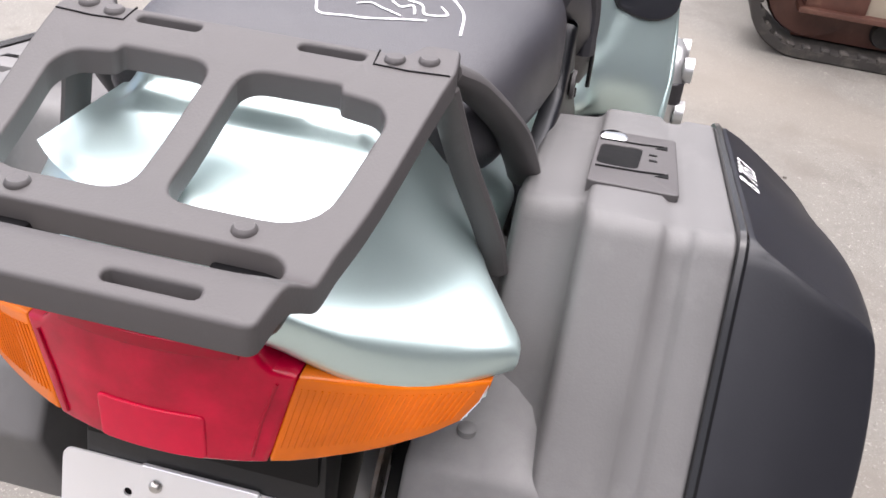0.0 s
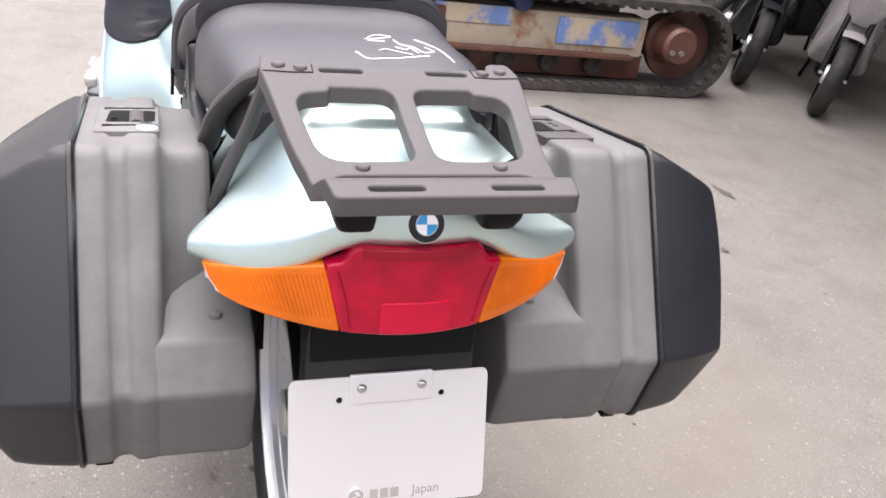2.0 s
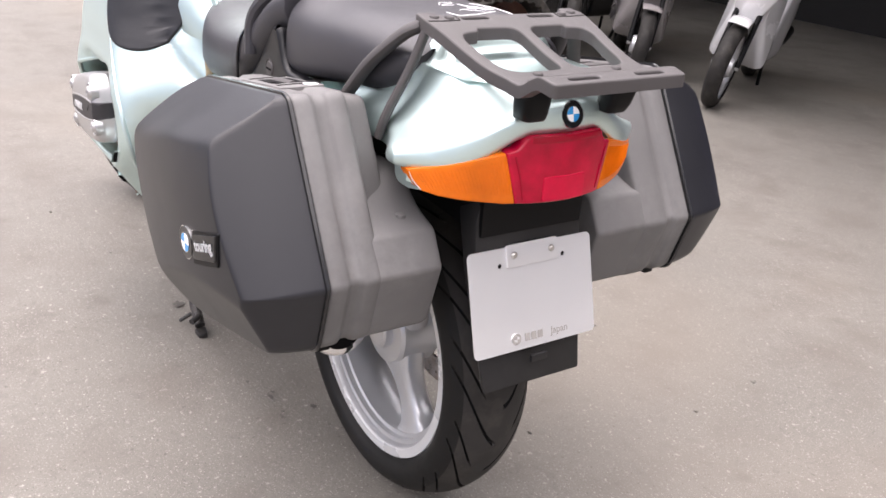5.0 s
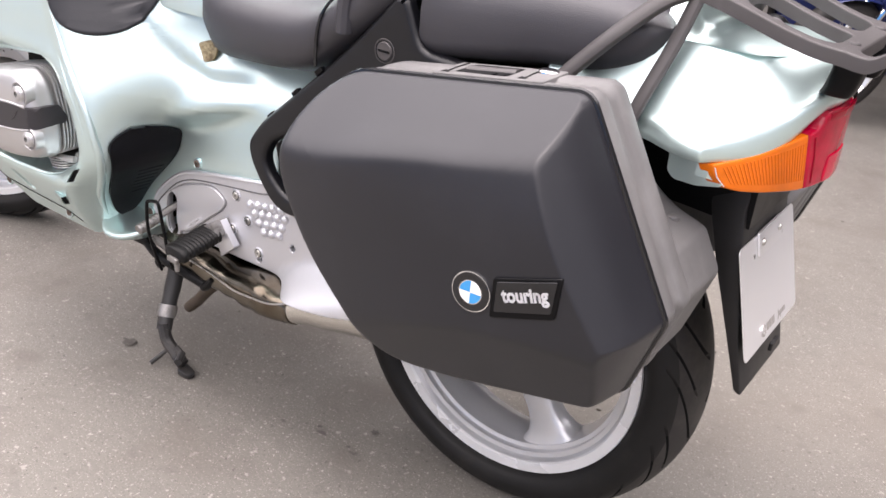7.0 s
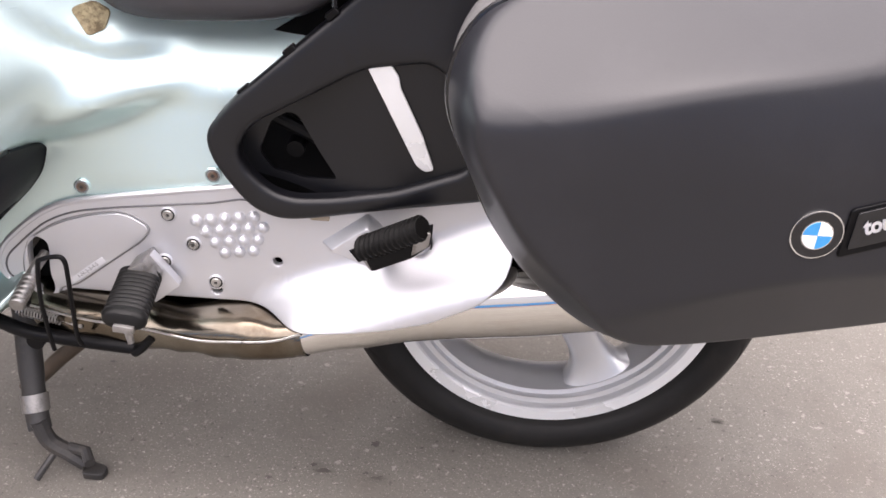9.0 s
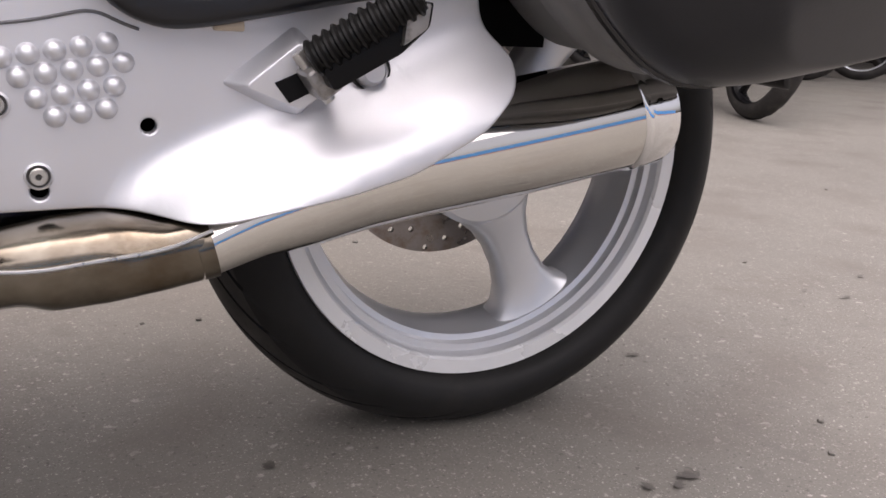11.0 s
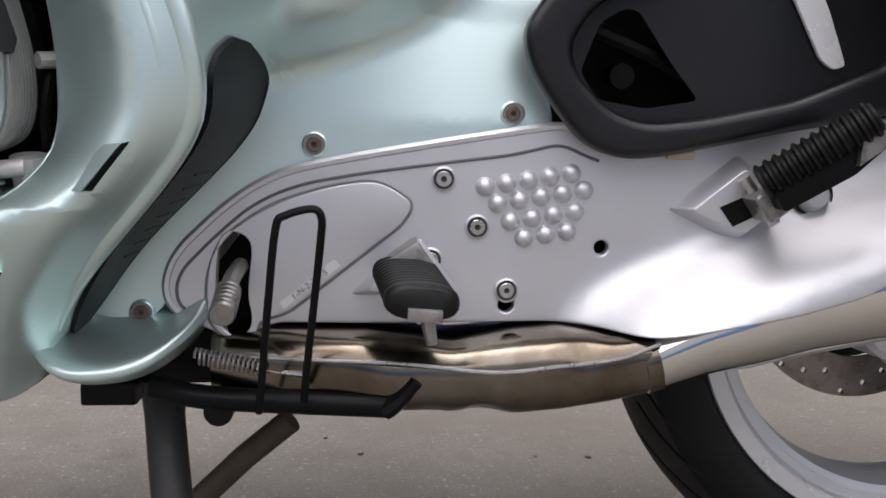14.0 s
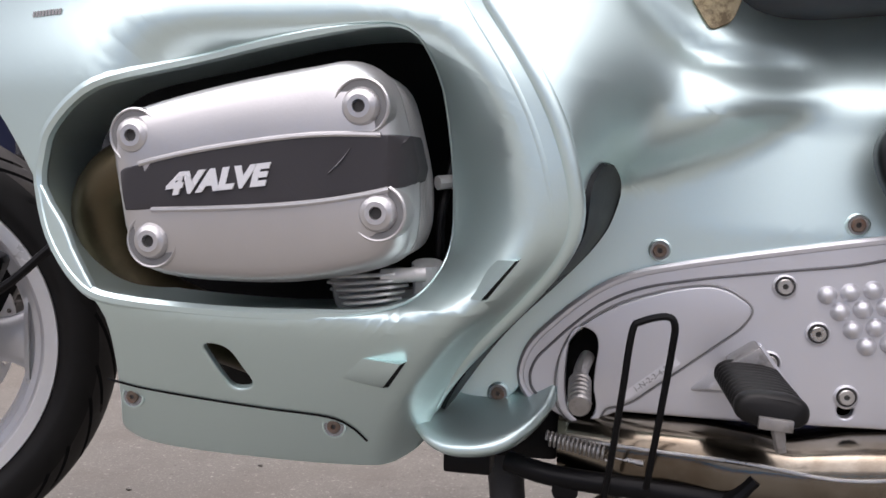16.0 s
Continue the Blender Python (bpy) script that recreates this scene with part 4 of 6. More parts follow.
for side in (1, -1):
    to_ridge = [[(q.x - ridge_x(q.y), q.y) for q in loop] for loop in (rounded(edge, 0.02, 3), opening, belly_slot)]
    fit = on_skin(0, side)
    bm = sheet(to_ridge[0], to_ridge[1:], 0.006, lambda v: fit(Vector((v.x + ridge_x(v.z), v.y, v.z))), 0.010, 0.002,
               cuts=[-0.002, -0.004, -0.0065, -0.009, -0.0125, -0.016, -0.024, -0.028, -0.035, 0.003, 0.006])
    panel = part("fairing", bm, MINT, bike, "mint green metallic side fairing", 70)
    # rolled edge round the engine opening and along the ridge
    part("opening_edge", tube([(q.x, side * (skin(q.x, q.y) - 0.0045), q.y) for q in opening], [mixv(0.0014, 0.0060, step(0.80, 0.90, q.x)) for q in opening], 8, closed=True), MINT, panel)
    part("opening_wall", loft([[(mixv(0.94, q.x, f), side * (skin(q.x, q.y) - h), mixv(0.53, q.y, f)) for q in opening] for f, h in ((1.0, 0.006), (0.994, 0.014), (0.986, 0.032), (0.98, 0.055), (0.975, 0.08))], cap=False), MINT, panel, "", 70)
    part("ridge_bead", tube([(ridge_x(z) + 0.001, side * (skin(ridge_x(z) + 0.001, z) - 0.004), z) for z in [0.33 + 0.01 * k for k in range(48)]], [0.0072 * min(1.0, 0.3 + 0.1 * k, 0.3 + 0.05 * (47 - k)) for k in range(48)], 12), MINT, panel, sharp=80)
    part("ridge_bead", tube([(ridge_x(z) + 0.02, side * (skin(ridge_x(z) + 0.02, z) - 0.0035), z) for z in [0.40 + 0.01 * k for k in range(42)]], [0.0042 * min(1.0, 0.15 + 0.06 * k, 0.15 + 0.05 * (41 - k)) for k in range(42)], 10), MINT, panel, sharp=80)
    # ribbed rubber pad on the step, grip pad for the knee
    rows, over, under = [], on_skin(0.0045, side), on_skin(-0.002, side)
    for k in range(61):
        z = mixv(0.319, 0.547, k / 60)
        top, low = max(0.0, (z - 0.505) / 0.042), max(0.0, (0.365 - z) / 0.046)
        s0, s1 = 0.02 + 0.40 * top ** 2.4 + 0.55 * low ** 2, mixv(0.96, 0.86, step(0.40, 0.50, z)) - 0.32 * top ** 2.4 - 0.22 * low ** 3
        spots = [Vector((ridge_x(z) - sum(wall_wide(z + 0.008 * k) for k in (-3, -2, -1, 0, 1, 2, 3)) / 7 * 1.02 * (1 - mixv(s0, s1, c / 16)), 0, z)) for c in range(17)]
        rows.append([under(spots[0])] + [over(q) for q in spots] + [under(spots[-1])])
    rubber = part("ankle_pad", loft(rows, close_u=False), PAD, panel, "black ribbed rubber pad", 70)
    for k in range(7):
        z = 0.385 + 0.011 * k
        part("pad_rib", tube([over(Vector((ridge_x(z) - wall_wide(z) * a, 0, z))) for a in (0.80, 0.68, 0.56, 0.44)], 0.0011, 5), PAD, rubber)
    knee = [(0.815, 0.935), (0.81, 0.80), (0.788, 0.738), (0.752, 0.706), (0.70, 0.70), (0.668, 0.728), (0.655, 0.80), (0.672, 0.92)]
    part("knee_pad", sheet([tuple(q) for q in spline([Vector(q) for q in knee], 4)], (), 0.010, on_skin(0.006, side), 0.015, 0.004), surface("dark_knee_pad" if side > 0 else "dark_knee_pad_far", (0.012, 0.0125, 0.016), 0.4, 0, 0.1, 6, 300, 0.08, 0.06), panel, "smooth dark grey knee pad", 60)
    # lower seam, toe lip, scoops
    part("seam", tube([(x, side * (skin(x, z) + 0.0006), z) for x, z in spline([Vector(q) for q in ((1.10, 0.344), (1.023, 0.334), (0.95, 0.327), (0.894, 0.323), (0.874, 0.314), (0.862, 0.299))], 5, False)], 0.0010, 6), DEEP, panel)
    lip = []
    for k in range(25):
        t = k / 24
        x = mixv(0.836, 0.699, t)
        b = math.sin(math.pi * min(1.0, 0.06 + 0.94 * t)) ** 0.65
        y, z = mixv(0.178, 0.160, step(0, 0.5, t)), 0.299 + 0.010 * t * t + 0.026 * abs(2 * t - 1) ** 3
        lip.append(spline([(x, side * min(y - 0.014, skin(x, z + 0.034) - 0.006), z + 0.034), (x, side * min(y - 0.002 * b, skin(x, z + 0.026) + 0.003), z + 0.026), (x, side * (y + 0.018 * b), z + 0.020), (x, side * (y + 0.042 * b), z + 0.0145), (x, side * (y + 0.065 * b), z + 0.0090), (x, side * (y + 0.080 * b), z + 0.0045),
                           (x, side * (y + 0.087 * b), z - 0.002), (x, side * (y + 0.081 * b), z - 0.010 * b), (x, side * (y + 0.045 * b), z - 0.020 * b), (x, side * (y - 0.02), z - 0.026 * b)], 4, False))
    part("toe_lip", loft(lip, close_u=False), MINT, panel, sharp=70)
    for (x0, z0), (x1, z1), (x2, z2), (x3, z3) in (((0.760, 0.442), (0.748, 0.471), (0.719, 0.474), (0.744, 0.441)), ((0.878, 0.366), (0.856, 0.386), (0.811, 0.386), (0.830, 0.359))):
        b = bmesh.new()
        lo = [b.verts.new((x, side * (skin(x, z) - 0.002), z)) for x, z in ((x0, z0), (x1, z1), (x2, z2), (x3, z3))]
        hi = [b.verts.new((x, side * (skin(x, z) + h), z)) for x, z, h in ((x2 + 0.004, z2 - 0.001, 0.010), (x3 + 0.004, z3 + 0.002, 0.010))]
        b.faces.new((lo[0], lo[1], hi[0], hi[1]))
        b.faces.new((lo[1], lo[2], hi[0]))
        b.faces.new((lo[3], lo[0], hi[1]))
        part("scoop", b, MINT, panel, sharp=80)
        # A near-black face paints the shade in the scoop's mint mouth.
        b = bmesh.new()
        b.faces.new([b.verts.new(q.co if isinstance(q, bmesh.types.BMVert) else q) for q in [(x2 + 0.0038, side * (skin(x2, z2) + 0.0095), z2 - 0.001), (x3 + 0.0038, side * (skin(x3, z3) + 0.0095), z3 + 0.002), (x3 + 0.001, side * (skin(x3, z3) + 0.001), z3 + 0.001), (x2 + 0.001, side * (skin(x2, z2) + 0.001), z2)]])
        part("scoop_mouth", b, DEEP, panel)
# Near-black block that stands in for the shade behind the engine.
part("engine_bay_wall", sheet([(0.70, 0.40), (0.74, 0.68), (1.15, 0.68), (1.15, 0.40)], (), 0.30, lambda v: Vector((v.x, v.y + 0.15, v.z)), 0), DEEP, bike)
part("fuel_tank", loft([[(x, w * math.sin(a), zt - h * (1 - math.cos(a))) for a in [math.pi * (k / 12 - 0.5) * 1.1 for k in range(13)]] for x, w, zt, h in
                        ((0.56, 0.17, 0.82, 0.07), (0.62, 0.19, 0.93, 0.16), (0.75, 0.21, 0.99, 0.2), (1.0, 0.25, 1.0, 0.2), (1.22, 0.22, 0.98, 0.2))], close_u=False), MINT, bike, sharp=70)
part("belly", loft([rounded([(x, -w, 0.40), (x, w, 0.40), (x, w - 0.03, z), (x, -w + 0.03, z)], 0.03, 4) for x, w, z in ((0.72, 0.13, 0.285), (0.85, 0.17, 0.275), (1.0, 0.17, 0.275), (1.08, 0.16, 0.29))]), BLACK, bike)

for k in range(9):
    part("print_bar", sheet([(1.152 - 0.0042 * k, 0.667), (1.149 - 0.0042 * k, 0.667), (1.149 - 0.0042 * k, 0.662), (1.152 - 0.0042 * k, 0.662)], (), 0.0004, on_skin(0.0008), 0), GREYINK, bike)

# engine: left and right cylinder heads
def cylinder(side):
    out = [(1.0480, 0.5616), (1.033, 0.5815), (0.9550, 0.6030), (0.8800, 0.6170), (0.8480, 0.6200), (0.8227, 0.6034), (0.8098, 0.5646), (0.8021, 0.5257), (0.8036, 0.4863), (0.8203, 0.4655), (0.8727, 0.4513), (0.9300, 0.4458), (1.0080, 0.4490), (1.0321, 0.4681), (1.0421, 0.5115)]
    c = (0.9225, 0.5325)
    loop = spline([Vector(q) for q in out], 4)

    def at(f, y):
        return [Vector((mixv(c[0], q.x, f), side * y, mixv(c[1], q.y, f))) for q in loop]

    def sag(x, z):
        """How much the cover falls away above and below its band."""
        return 2.1 * max(0.0, abs(z - 0.5325 - 0.10 * (0.9137 - x)) - 0.020) ** 2

    crown = loft([at(0.97, 0.3075), at(1.0, 0.3125), at(1.0, 0.3185), at(0.985, 0.3215), at(0.985, 0.3325)] + [at(f, y) for f, y in ((0.972, 0.3420), (0.955, 0.3480), (0.93, 0.3530), (0.89, 0.3570), (0.82, 0.3595), (0.7, 0.3610), (0.55, 0.3617), (0.4, 0.3620), (0.25, 0.3620), (0.1, 0.3620))])
    for v in crown.verts:
        v.co.y -= side * sag(v.co.x, v.co.z) * step(0.325, 0.350, abs(v.co.y))
    cover = part("valve_cover", crown, COVER, bike, "silver cast valve cover", 40)
    for k in range(9):
        f = 0.988 - 0.0025 * k
        part("cooling_fin", loft([at(f, 0.3035 - 0.0066 * k), at(f, 0.3035 - 0.0066 * k - 0.0028)]), FIN, cover)
    # The barrel is much darker than the fins around it.
    part("cylinder_barrel", loft([at(0.82, 0.3085), at(0.82, 0.17)]), surface("sooty_cast_metal" if side > 0 else "dark_cast_metal_far", (0.05, 0.048, 0.046), 0.6, 0.4, 0.2, 16, 200, 0.1), cover)
    band = [(1.033, 0.5332), (0.9936, 0.5434), (0.9468, 0.5525), (0.8738, 0.5622), (0.8035, 0.5632), (0.8015, 0.530), (0.8225, 0.5218), (0.8727, 0.5126), (0.9365, 0.5069), (1.026, 0.5024)]

    def dome(v):
        f = max(abs(v.x - c[0]) / 0.122, 0.0)
        y = 0.3630 - 0.004 * f * f - 0.011 * step(0.86, 0.97, f) - 0.026 * step(0.95, 1.01, f)
        return Vector((v.x, side * (y + v.y), v.z))

    part("cover_band", sheet([tuple(q) for q in spline([Vector(q) for q in band[:4]], 3, False) + spline([Vector(q) for q in band[4:]], 3, False)], (), 0.030, dome, 0.006, 0.0012), surface("dark_cover_band" if side > 0 else "dark_cover_band_far", (0.026, 0.024, 0.027), 0.45, 0, 0.1, 9, 400, 0.05, 0.06), cover, "matt black band across the cover")
    for lift in (0, 1):
        part("cover_rib", tube([dome(Vector((q.x, -0.0005, q.y))) for q in spline([Vector(q) for q in (band[:5] if lift == 0 else band[5:])], 4, False) if 0.812 < q.x < 1.022], 0.0022, 8), COVER, cover)
    for x, y, z in ((1.0195, 0.3525, 0.5602), (0.8370, 0.3535, 0.5835), (1.0045, 0.3540, 0.4794), (0.8232, 0.3535, 0.5062)):
        spot = (0, y if side > 0 else -y - 0.004, 0)
        head = part("cover_bolt", lathe([(0.0046, 0.003), (0.0049, 0.0110), (0.0085, 0.0110), (0.0095, 0.0100), (0.0122, 0.0090), (0.0140, 0.0065), (0.0147, 0.0025)], (x, 0, z), 28), COVER, cover)
        head.location = spot
        part("bolt_socket", lathe([(0, 0.0075), (0.0049, 0.0075)], (x, 0, z), 6), SOCKET, head)
        # The cover is not cut; a flat grey ring paints the well's shade.
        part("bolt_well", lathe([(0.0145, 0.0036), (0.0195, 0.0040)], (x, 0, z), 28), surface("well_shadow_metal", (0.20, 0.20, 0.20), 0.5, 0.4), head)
        part("well_rim", lathe([(0.0193, 0.0039), (0.0198, 0.0050), (0.0206, 0.0054), (0.0218, 0.0040), (0.0228, -0.012)], (x, 0, z), 32), COVER, head)
    if side > 0:
        for pts, w in (([(0.8440, 0.5525), (0.8490, 0.5460), (0.8555, 0.5390), (0.8600, 0.5345)], 0.0010), ([(0.8485, 0.5465), (0.8545, 0.5395)], 0.0016)):
            part("scratch", tube([dome(Vector((x, 0.0002, z))) for x, z in pts], w, 6, flat=0.3), surface("scratch_grey", (0.16, 0.155, 0.165), 0.5), cover, "pale scratch on the band")
        m = Matrix.Translation((0.9491, 0.3637, 0.5269)) @ Matrix(((-1, 0, 0, 0), (0, 0, 1, 0), (0.12, 1, 0, 0), (0, 0, 0, 1)))
        lettering("lettering", "4VALVE", 0.0225, m @ Matrix.Diagonal((1.06, 0.95, 1, 1)), LIP, cover, 0.0008, "silver word 4VALVE", 0.0013, 0.24)
    return cover


cylinder(1)
cylinder(-1)
for side in (1, -1):
    part("exhaust_header", tube(spline([(0.98, side * 0.265, 0.53), (1.050, side * 0.27, 0.538), (1.098, side * 0.265, 0.514), (1.104, side * 0.255, 0.462), (1.070, side * 0.24, 0.414), (0.99, side * 0.21, 0.375), (0.88, side * 0.16, 0.33), (0.74, side * 0.10, 0.29)], 5, False), 0.0295, 18), surface("header_steel" if side > 0 else "header_steel_far", (0.10, 0.08, 0.047), 0.42, 0.9, 0.2, 12, 200, 0.05, tint=(0.05, 0.04, 0.025), tint_at=(0.45, 0.7), tint_scale=9), bike, "heat-tinted steel exhaust header")
    part("injector", tube(spline([(0.805, side * 0.27, 0.462), (0.81, side * 0.262, 0.43), (0.86, side * 0.25, 0.425), (0.89, side * 0.22, 0.43)], 4, False), 0.013, 10), FIN, bike)
for k in range(7):
    w, z = 0.068 - 0.0052 * k, 0.4520 - 0.0056 * k
    part("rocker_fin", tube(spline([(0.852 + w * 0.55, 0.280, z - 0.003), (0.852 + w * 0.2, 0.299 - 0.001 * k, z - 0.001), (0.852 - w * 0.3, 0.298 - 0.001 * k, z + 0.002), (0.852 - w * 0.55, 0.278, z + 0.003)], 4, False), 0.0027, 8, flat=0.62), FIN, bike)
part("rocker_housing", soften(loft([rounded([(0.862 - w, y, z), (0.862 + w, y, z + 0.002), (0.862 + w * 0.8, y, z - 0.026), (0.862 - w * 0.7, y, z - 0.030)], 0.006, 3) for y, w, z in ((0.22, 0.030, 0.452), (0.275, 0.027, 0.451), (0.289, 0.020, 0.449))]), 30, 0.003), surface("dull_cast_metal", (0.20, 0.195, 0.19), 0.5, 0.5, 0.2, 20, 240, 0.15), bike)
part("rocker_pipe", tube([(0.838, 0.292, 0.4515), (0.815, 0.290, 0.4535), (0.803, 0.286, 0.4545)], [0.0062, 0.0062, 0.0068], 12), FIN, bike)
part("cable", tube(spline([(0.79, 0.23, 0.56), (0.797, 0.255, 0.50), (0.80, 0.25, 0.46), (0.82, 0.22, 0.44)], 5, False), 0.004, 8), BLACK, bike)
part("cable", tube(spline([(0.80, 0.26, 0.528), (0.79, 0.25, 0.529), (0.775, 0.23, 0.53)], 4, False), 0.006, 8), FIN, bike)

# silver frame plate with the foot rests
def soft_step(a, b, x):
    t = min(1.0, max(0.0, (x - a) / (b - a)))
    return t * t * t * (t * (6 * t - 15) + 10)


def plate_y(x, z):
    base = 0.170
    low = soft_step(0.425, 0.330, z - 0.42 * (0.25 - x)) * soft_step(0.435, 0.325, x) * 0.072
    return base + low + 0.006 * step(0.2, 0.08, x)


INNER_EDGE = [(0.701, 0.3255), (0.718, 0.3305), (0.7265, 0.3385), (0.7285, 0.3525), (0.7225, 0.3675), (0.6935, 0.397), (0.6685, 0.4185), (0.6445, 0.4315), (0.6205, 0.4395), (0.5745, 0.4480), (0.506, 0.4575), (0.4515, 0.4645), (0.409, 0.4745), (0.387, 0.4635), (0.366, 0.4575)]
PLATE_EDGE = [(0.7375, 0.351), (0.7335, 0.3695), (0.7235, 0.3855), (0.6955, 0.4125), (0.671, 0.4320), (0.647, 0.4450), (0.623, 0.4525), (0.5765, 0.4620), (0.5075, 0.4740), (0.453, 0.4830), (0.407, 0.4900), (0.382, 0.478), (0.360, 0.4700), (0.321, 0.474), (0.230, 0.488), (0.095, 0.506), (0.0895, 0.474), (0.0745, 0.451),
              (0.0845, 0.424), (0.115, 0.391), (0.174, 0.357), (0.225, 0.342), (0.320, 0.323), (0.347, 0.320), (0.377, 0.322), (0.422, 0.323), (0.546, 0.321), (0.648, 0.322), (0.662, 0.314), (0.672, 0.3085), (0.686, 0.3085), (0.700, 0.3150), (0.722, 0.3255), (0.7335, 0.3375)]
lever_slot = spline([Vector(q) for q in ((0.678, 0.3985), (0.6685, 0.3925), (0.6662, 0.3808), (0.6685, 0.3606), (0.669, 0.3425), (0.6665, 0.3289), (0.6685, 0.3175), (0.677, 0.3120), (0.6870, 0.3150), (0.6935, 0.3266), (0.6955, 0.3515), (0.6930, 0.3829), (0.6868, 0.3954))], 3)


def ring2(x, z, r, n=16):
    return [(x + r * math.cos(2 * math.pi * k / n), z + r * math.sin(2 * math.pi * k / n)) for k in range(n)]


key_hole = ring2(0.453, 0.3375, 0.0068)
plate_holes = [lever_slot, ring2(0.372, 0.387, 0.0062), key_hole]
foot_plate = part("frame_plate", sheet(rounded(PLATE_EDGE, 0.012, 3), plate_holes, 0.010, lambda v: Vector((v.x, plate_y(v.x, v.z) + v.y, v.z)), 0.008, 0.0022), SILVER, bike, "satin silver painted frame plate", 60)
# Near-black sheet that paints the shade behind the plate's holes.
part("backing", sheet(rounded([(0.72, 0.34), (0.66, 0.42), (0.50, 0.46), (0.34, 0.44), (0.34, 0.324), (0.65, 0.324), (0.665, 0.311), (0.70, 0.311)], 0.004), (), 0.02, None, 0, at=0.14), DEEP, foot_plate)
# Thin dark grey line laid on the plate as the groove's shadow.
part("edge_groove", tube([(q.x, plate_y(q.x, q.y) + 0.0002, q.y) for q in rounded([Vector((q[0], q[1])) for q in INNER_EDGE], 0.012, 4)[5:-5]], 0.0014, 6), surface("groove_shadow_grey", (0.10, 0.10, 0.105), 0.6), foot_plate)
part("edge_roll", tube([(q.x, plate_y(q.x, q.y) - 0.0022, q.y) for q in rounded([Vector((q[0], q[1])) for q in PLATE_EDGE[-3:] + PLATE_EDGE[:15]], 0.012, 4)[5:-5]], 0.0042, 8), SILVER, foot_plate)
part("lever_cover", sheet(rounded([(0.7035, 0.362), (0.693, 0.393), (0.651, 0.4215), (0.60, 0.4375), (0.561, 0.4425), (0.532, 0.423), (0.543, 0.406), (0.638, 0.331), (0.660, 0.325), (0.6635, 0.3115), (0.677, 0.3085), (0.692, 0.3115), (0.7015, 0.325)], [0.02, 0.02, 0.03, 0.02, 0.02, 0.015, 0.02, 0.01, 0.006, 0.006, 0.006, 0.008, 0.01], 5),
                          [lever_slot], 0.003, lambda v: Vector((v.x, 0.1742 + v.y, v.z)), 0, 0.0012), SILVER, foot_plate)
COVER_EDGE = rounded([(0.7035, 0.362), (0.6935, 0.392), (0.652, 0.4230), (0.60, 0.4390), (0.5605, 0.4440), (0.5305, 0.4235), (0.5415, 0.405), (0.637, 0.3295), (0.659, 0.3235), (0.6625, 0.3105), (0.677, 0.3075), (0.693, 0.3105), (0.7035, 0.3245), (0.7050, 0.345)], [0.02, 0.02, 0.03, 0.02, 0.02, 0.015, 0.02, 0.01, 0.006, 0.006, 0.006, 0.008, 0.01, 0.01], 5)
part("cover_groove", tube([(q.x, 0.1701, q.y) for q in COVER_EDGE], 0.0011, 6, closed=True), GREYINK, foot_plate)
for row, (x0, z0, n) in enumerate(((0.473, 0.438, 5), (0.462, 0.424, 5), (0.451, 0.409, 4), (0.439, 0.395, 3))):
    for k in range(n):
        x, z = x0 - 0.01825 * k, z0 + 0.003 * k
        part("stud", lathe([(0, 0.0068), (0.003, 0.0063), (0.0058, 0.0045), (0.0078, 0.0016), (0.0084, -0.001)], (x, plate_y(x, z) + 0.0002, z), 18), SILVER, foot_plate)


def socket_bolt(x, y, z, parent, mat=BOLT, r=0.0066, ring=0.0086):
    b = part("bolt", lathe([(r * 0.36, -0.002), (r * 0.38, 0.003), (r * 0.88, 0.003), (r, 0.0022), (r, -0.003)], (x, y, z), 20), mat, parent)
    part("socket", lathe([(0, 0.0014), (r * 0.38, 0.0014)], (x, y, z), 6), SOCKET, b)
    part("recess", lathe([(r * 0.9, 0.0008), (ring * 0.97, 0.001), (ring, 0.0002), (ring, -0.002)], (x, y, z), 22), SOCKET if mat is BOLT else GREYINK, b)
    part("washer", lathe([(ring * 0.98, 0.0006), (ring * 1.05, 0.0016), (ring * 1.22, 0.0008), (ring * 1.24, -0.002)], (x, y, z), 24), SILVER if mat is BOLT else MINT, b)


for x, z in ((0.508, 0.444), (0.479, 0.404), (0.518, 0.376), (0.453, 0.350)):
    socket_bolt(x, plate_y(x, z) + 0.001, z, foot_plate)
for x, z in ((0.615, 0.471), (0.450, 0.499), (0.758, 0.330)):
    socket_bolt(x, skin(x, z) + 0.002, z, bike, RUSTY, 0.0062, 0.0085)
for x, z in ((0.889, 0.313), (1.078, 0.328)):
    socket_bolt(x, skin(x, z) + 0.001, z, bike, RUSTY, 0.006, 0.009)
# printed gear strip and small marks
strip = part("gear_label", sheet(rounded([(0.640, 0.334), (0.644, 0.340), (0.598, 0.377), (0.593, 0.371)], 0.001), (), 0.0006, lambda v: Vector((v.x, 0.1752 + v.y, v.z)), 0), PLATE, foot_plate, "pale sticker with gear numbers")
lettering("lettering", "1-N-2-3-4-5", 0.0075, Matrix.Translation((0.6185, 0.1756, 0.3555)) @ Matrix(((-0.78, 0.62, 0, 0), (0, 0, 1, 0), (0.62, 0.78, 0, 0), (0, 0, 0, 1))), GREYINK, strip, 0.0002)

# foot rests
def rubber_peg(a, b, r, name, ribs, label):
    a, b = Vector(a), Vector(b)
    n, pts, rad = ribs * 4, [], []
    for k in range(n + 1):
        pts.append(mixv(a, b, k / n))
        rad.append(r if k % 4 in (1, 2) else r * 0.80)
    return part(name, tube(pts, rad, 14, flat=0.82), RUBBER, bike, label, 50)


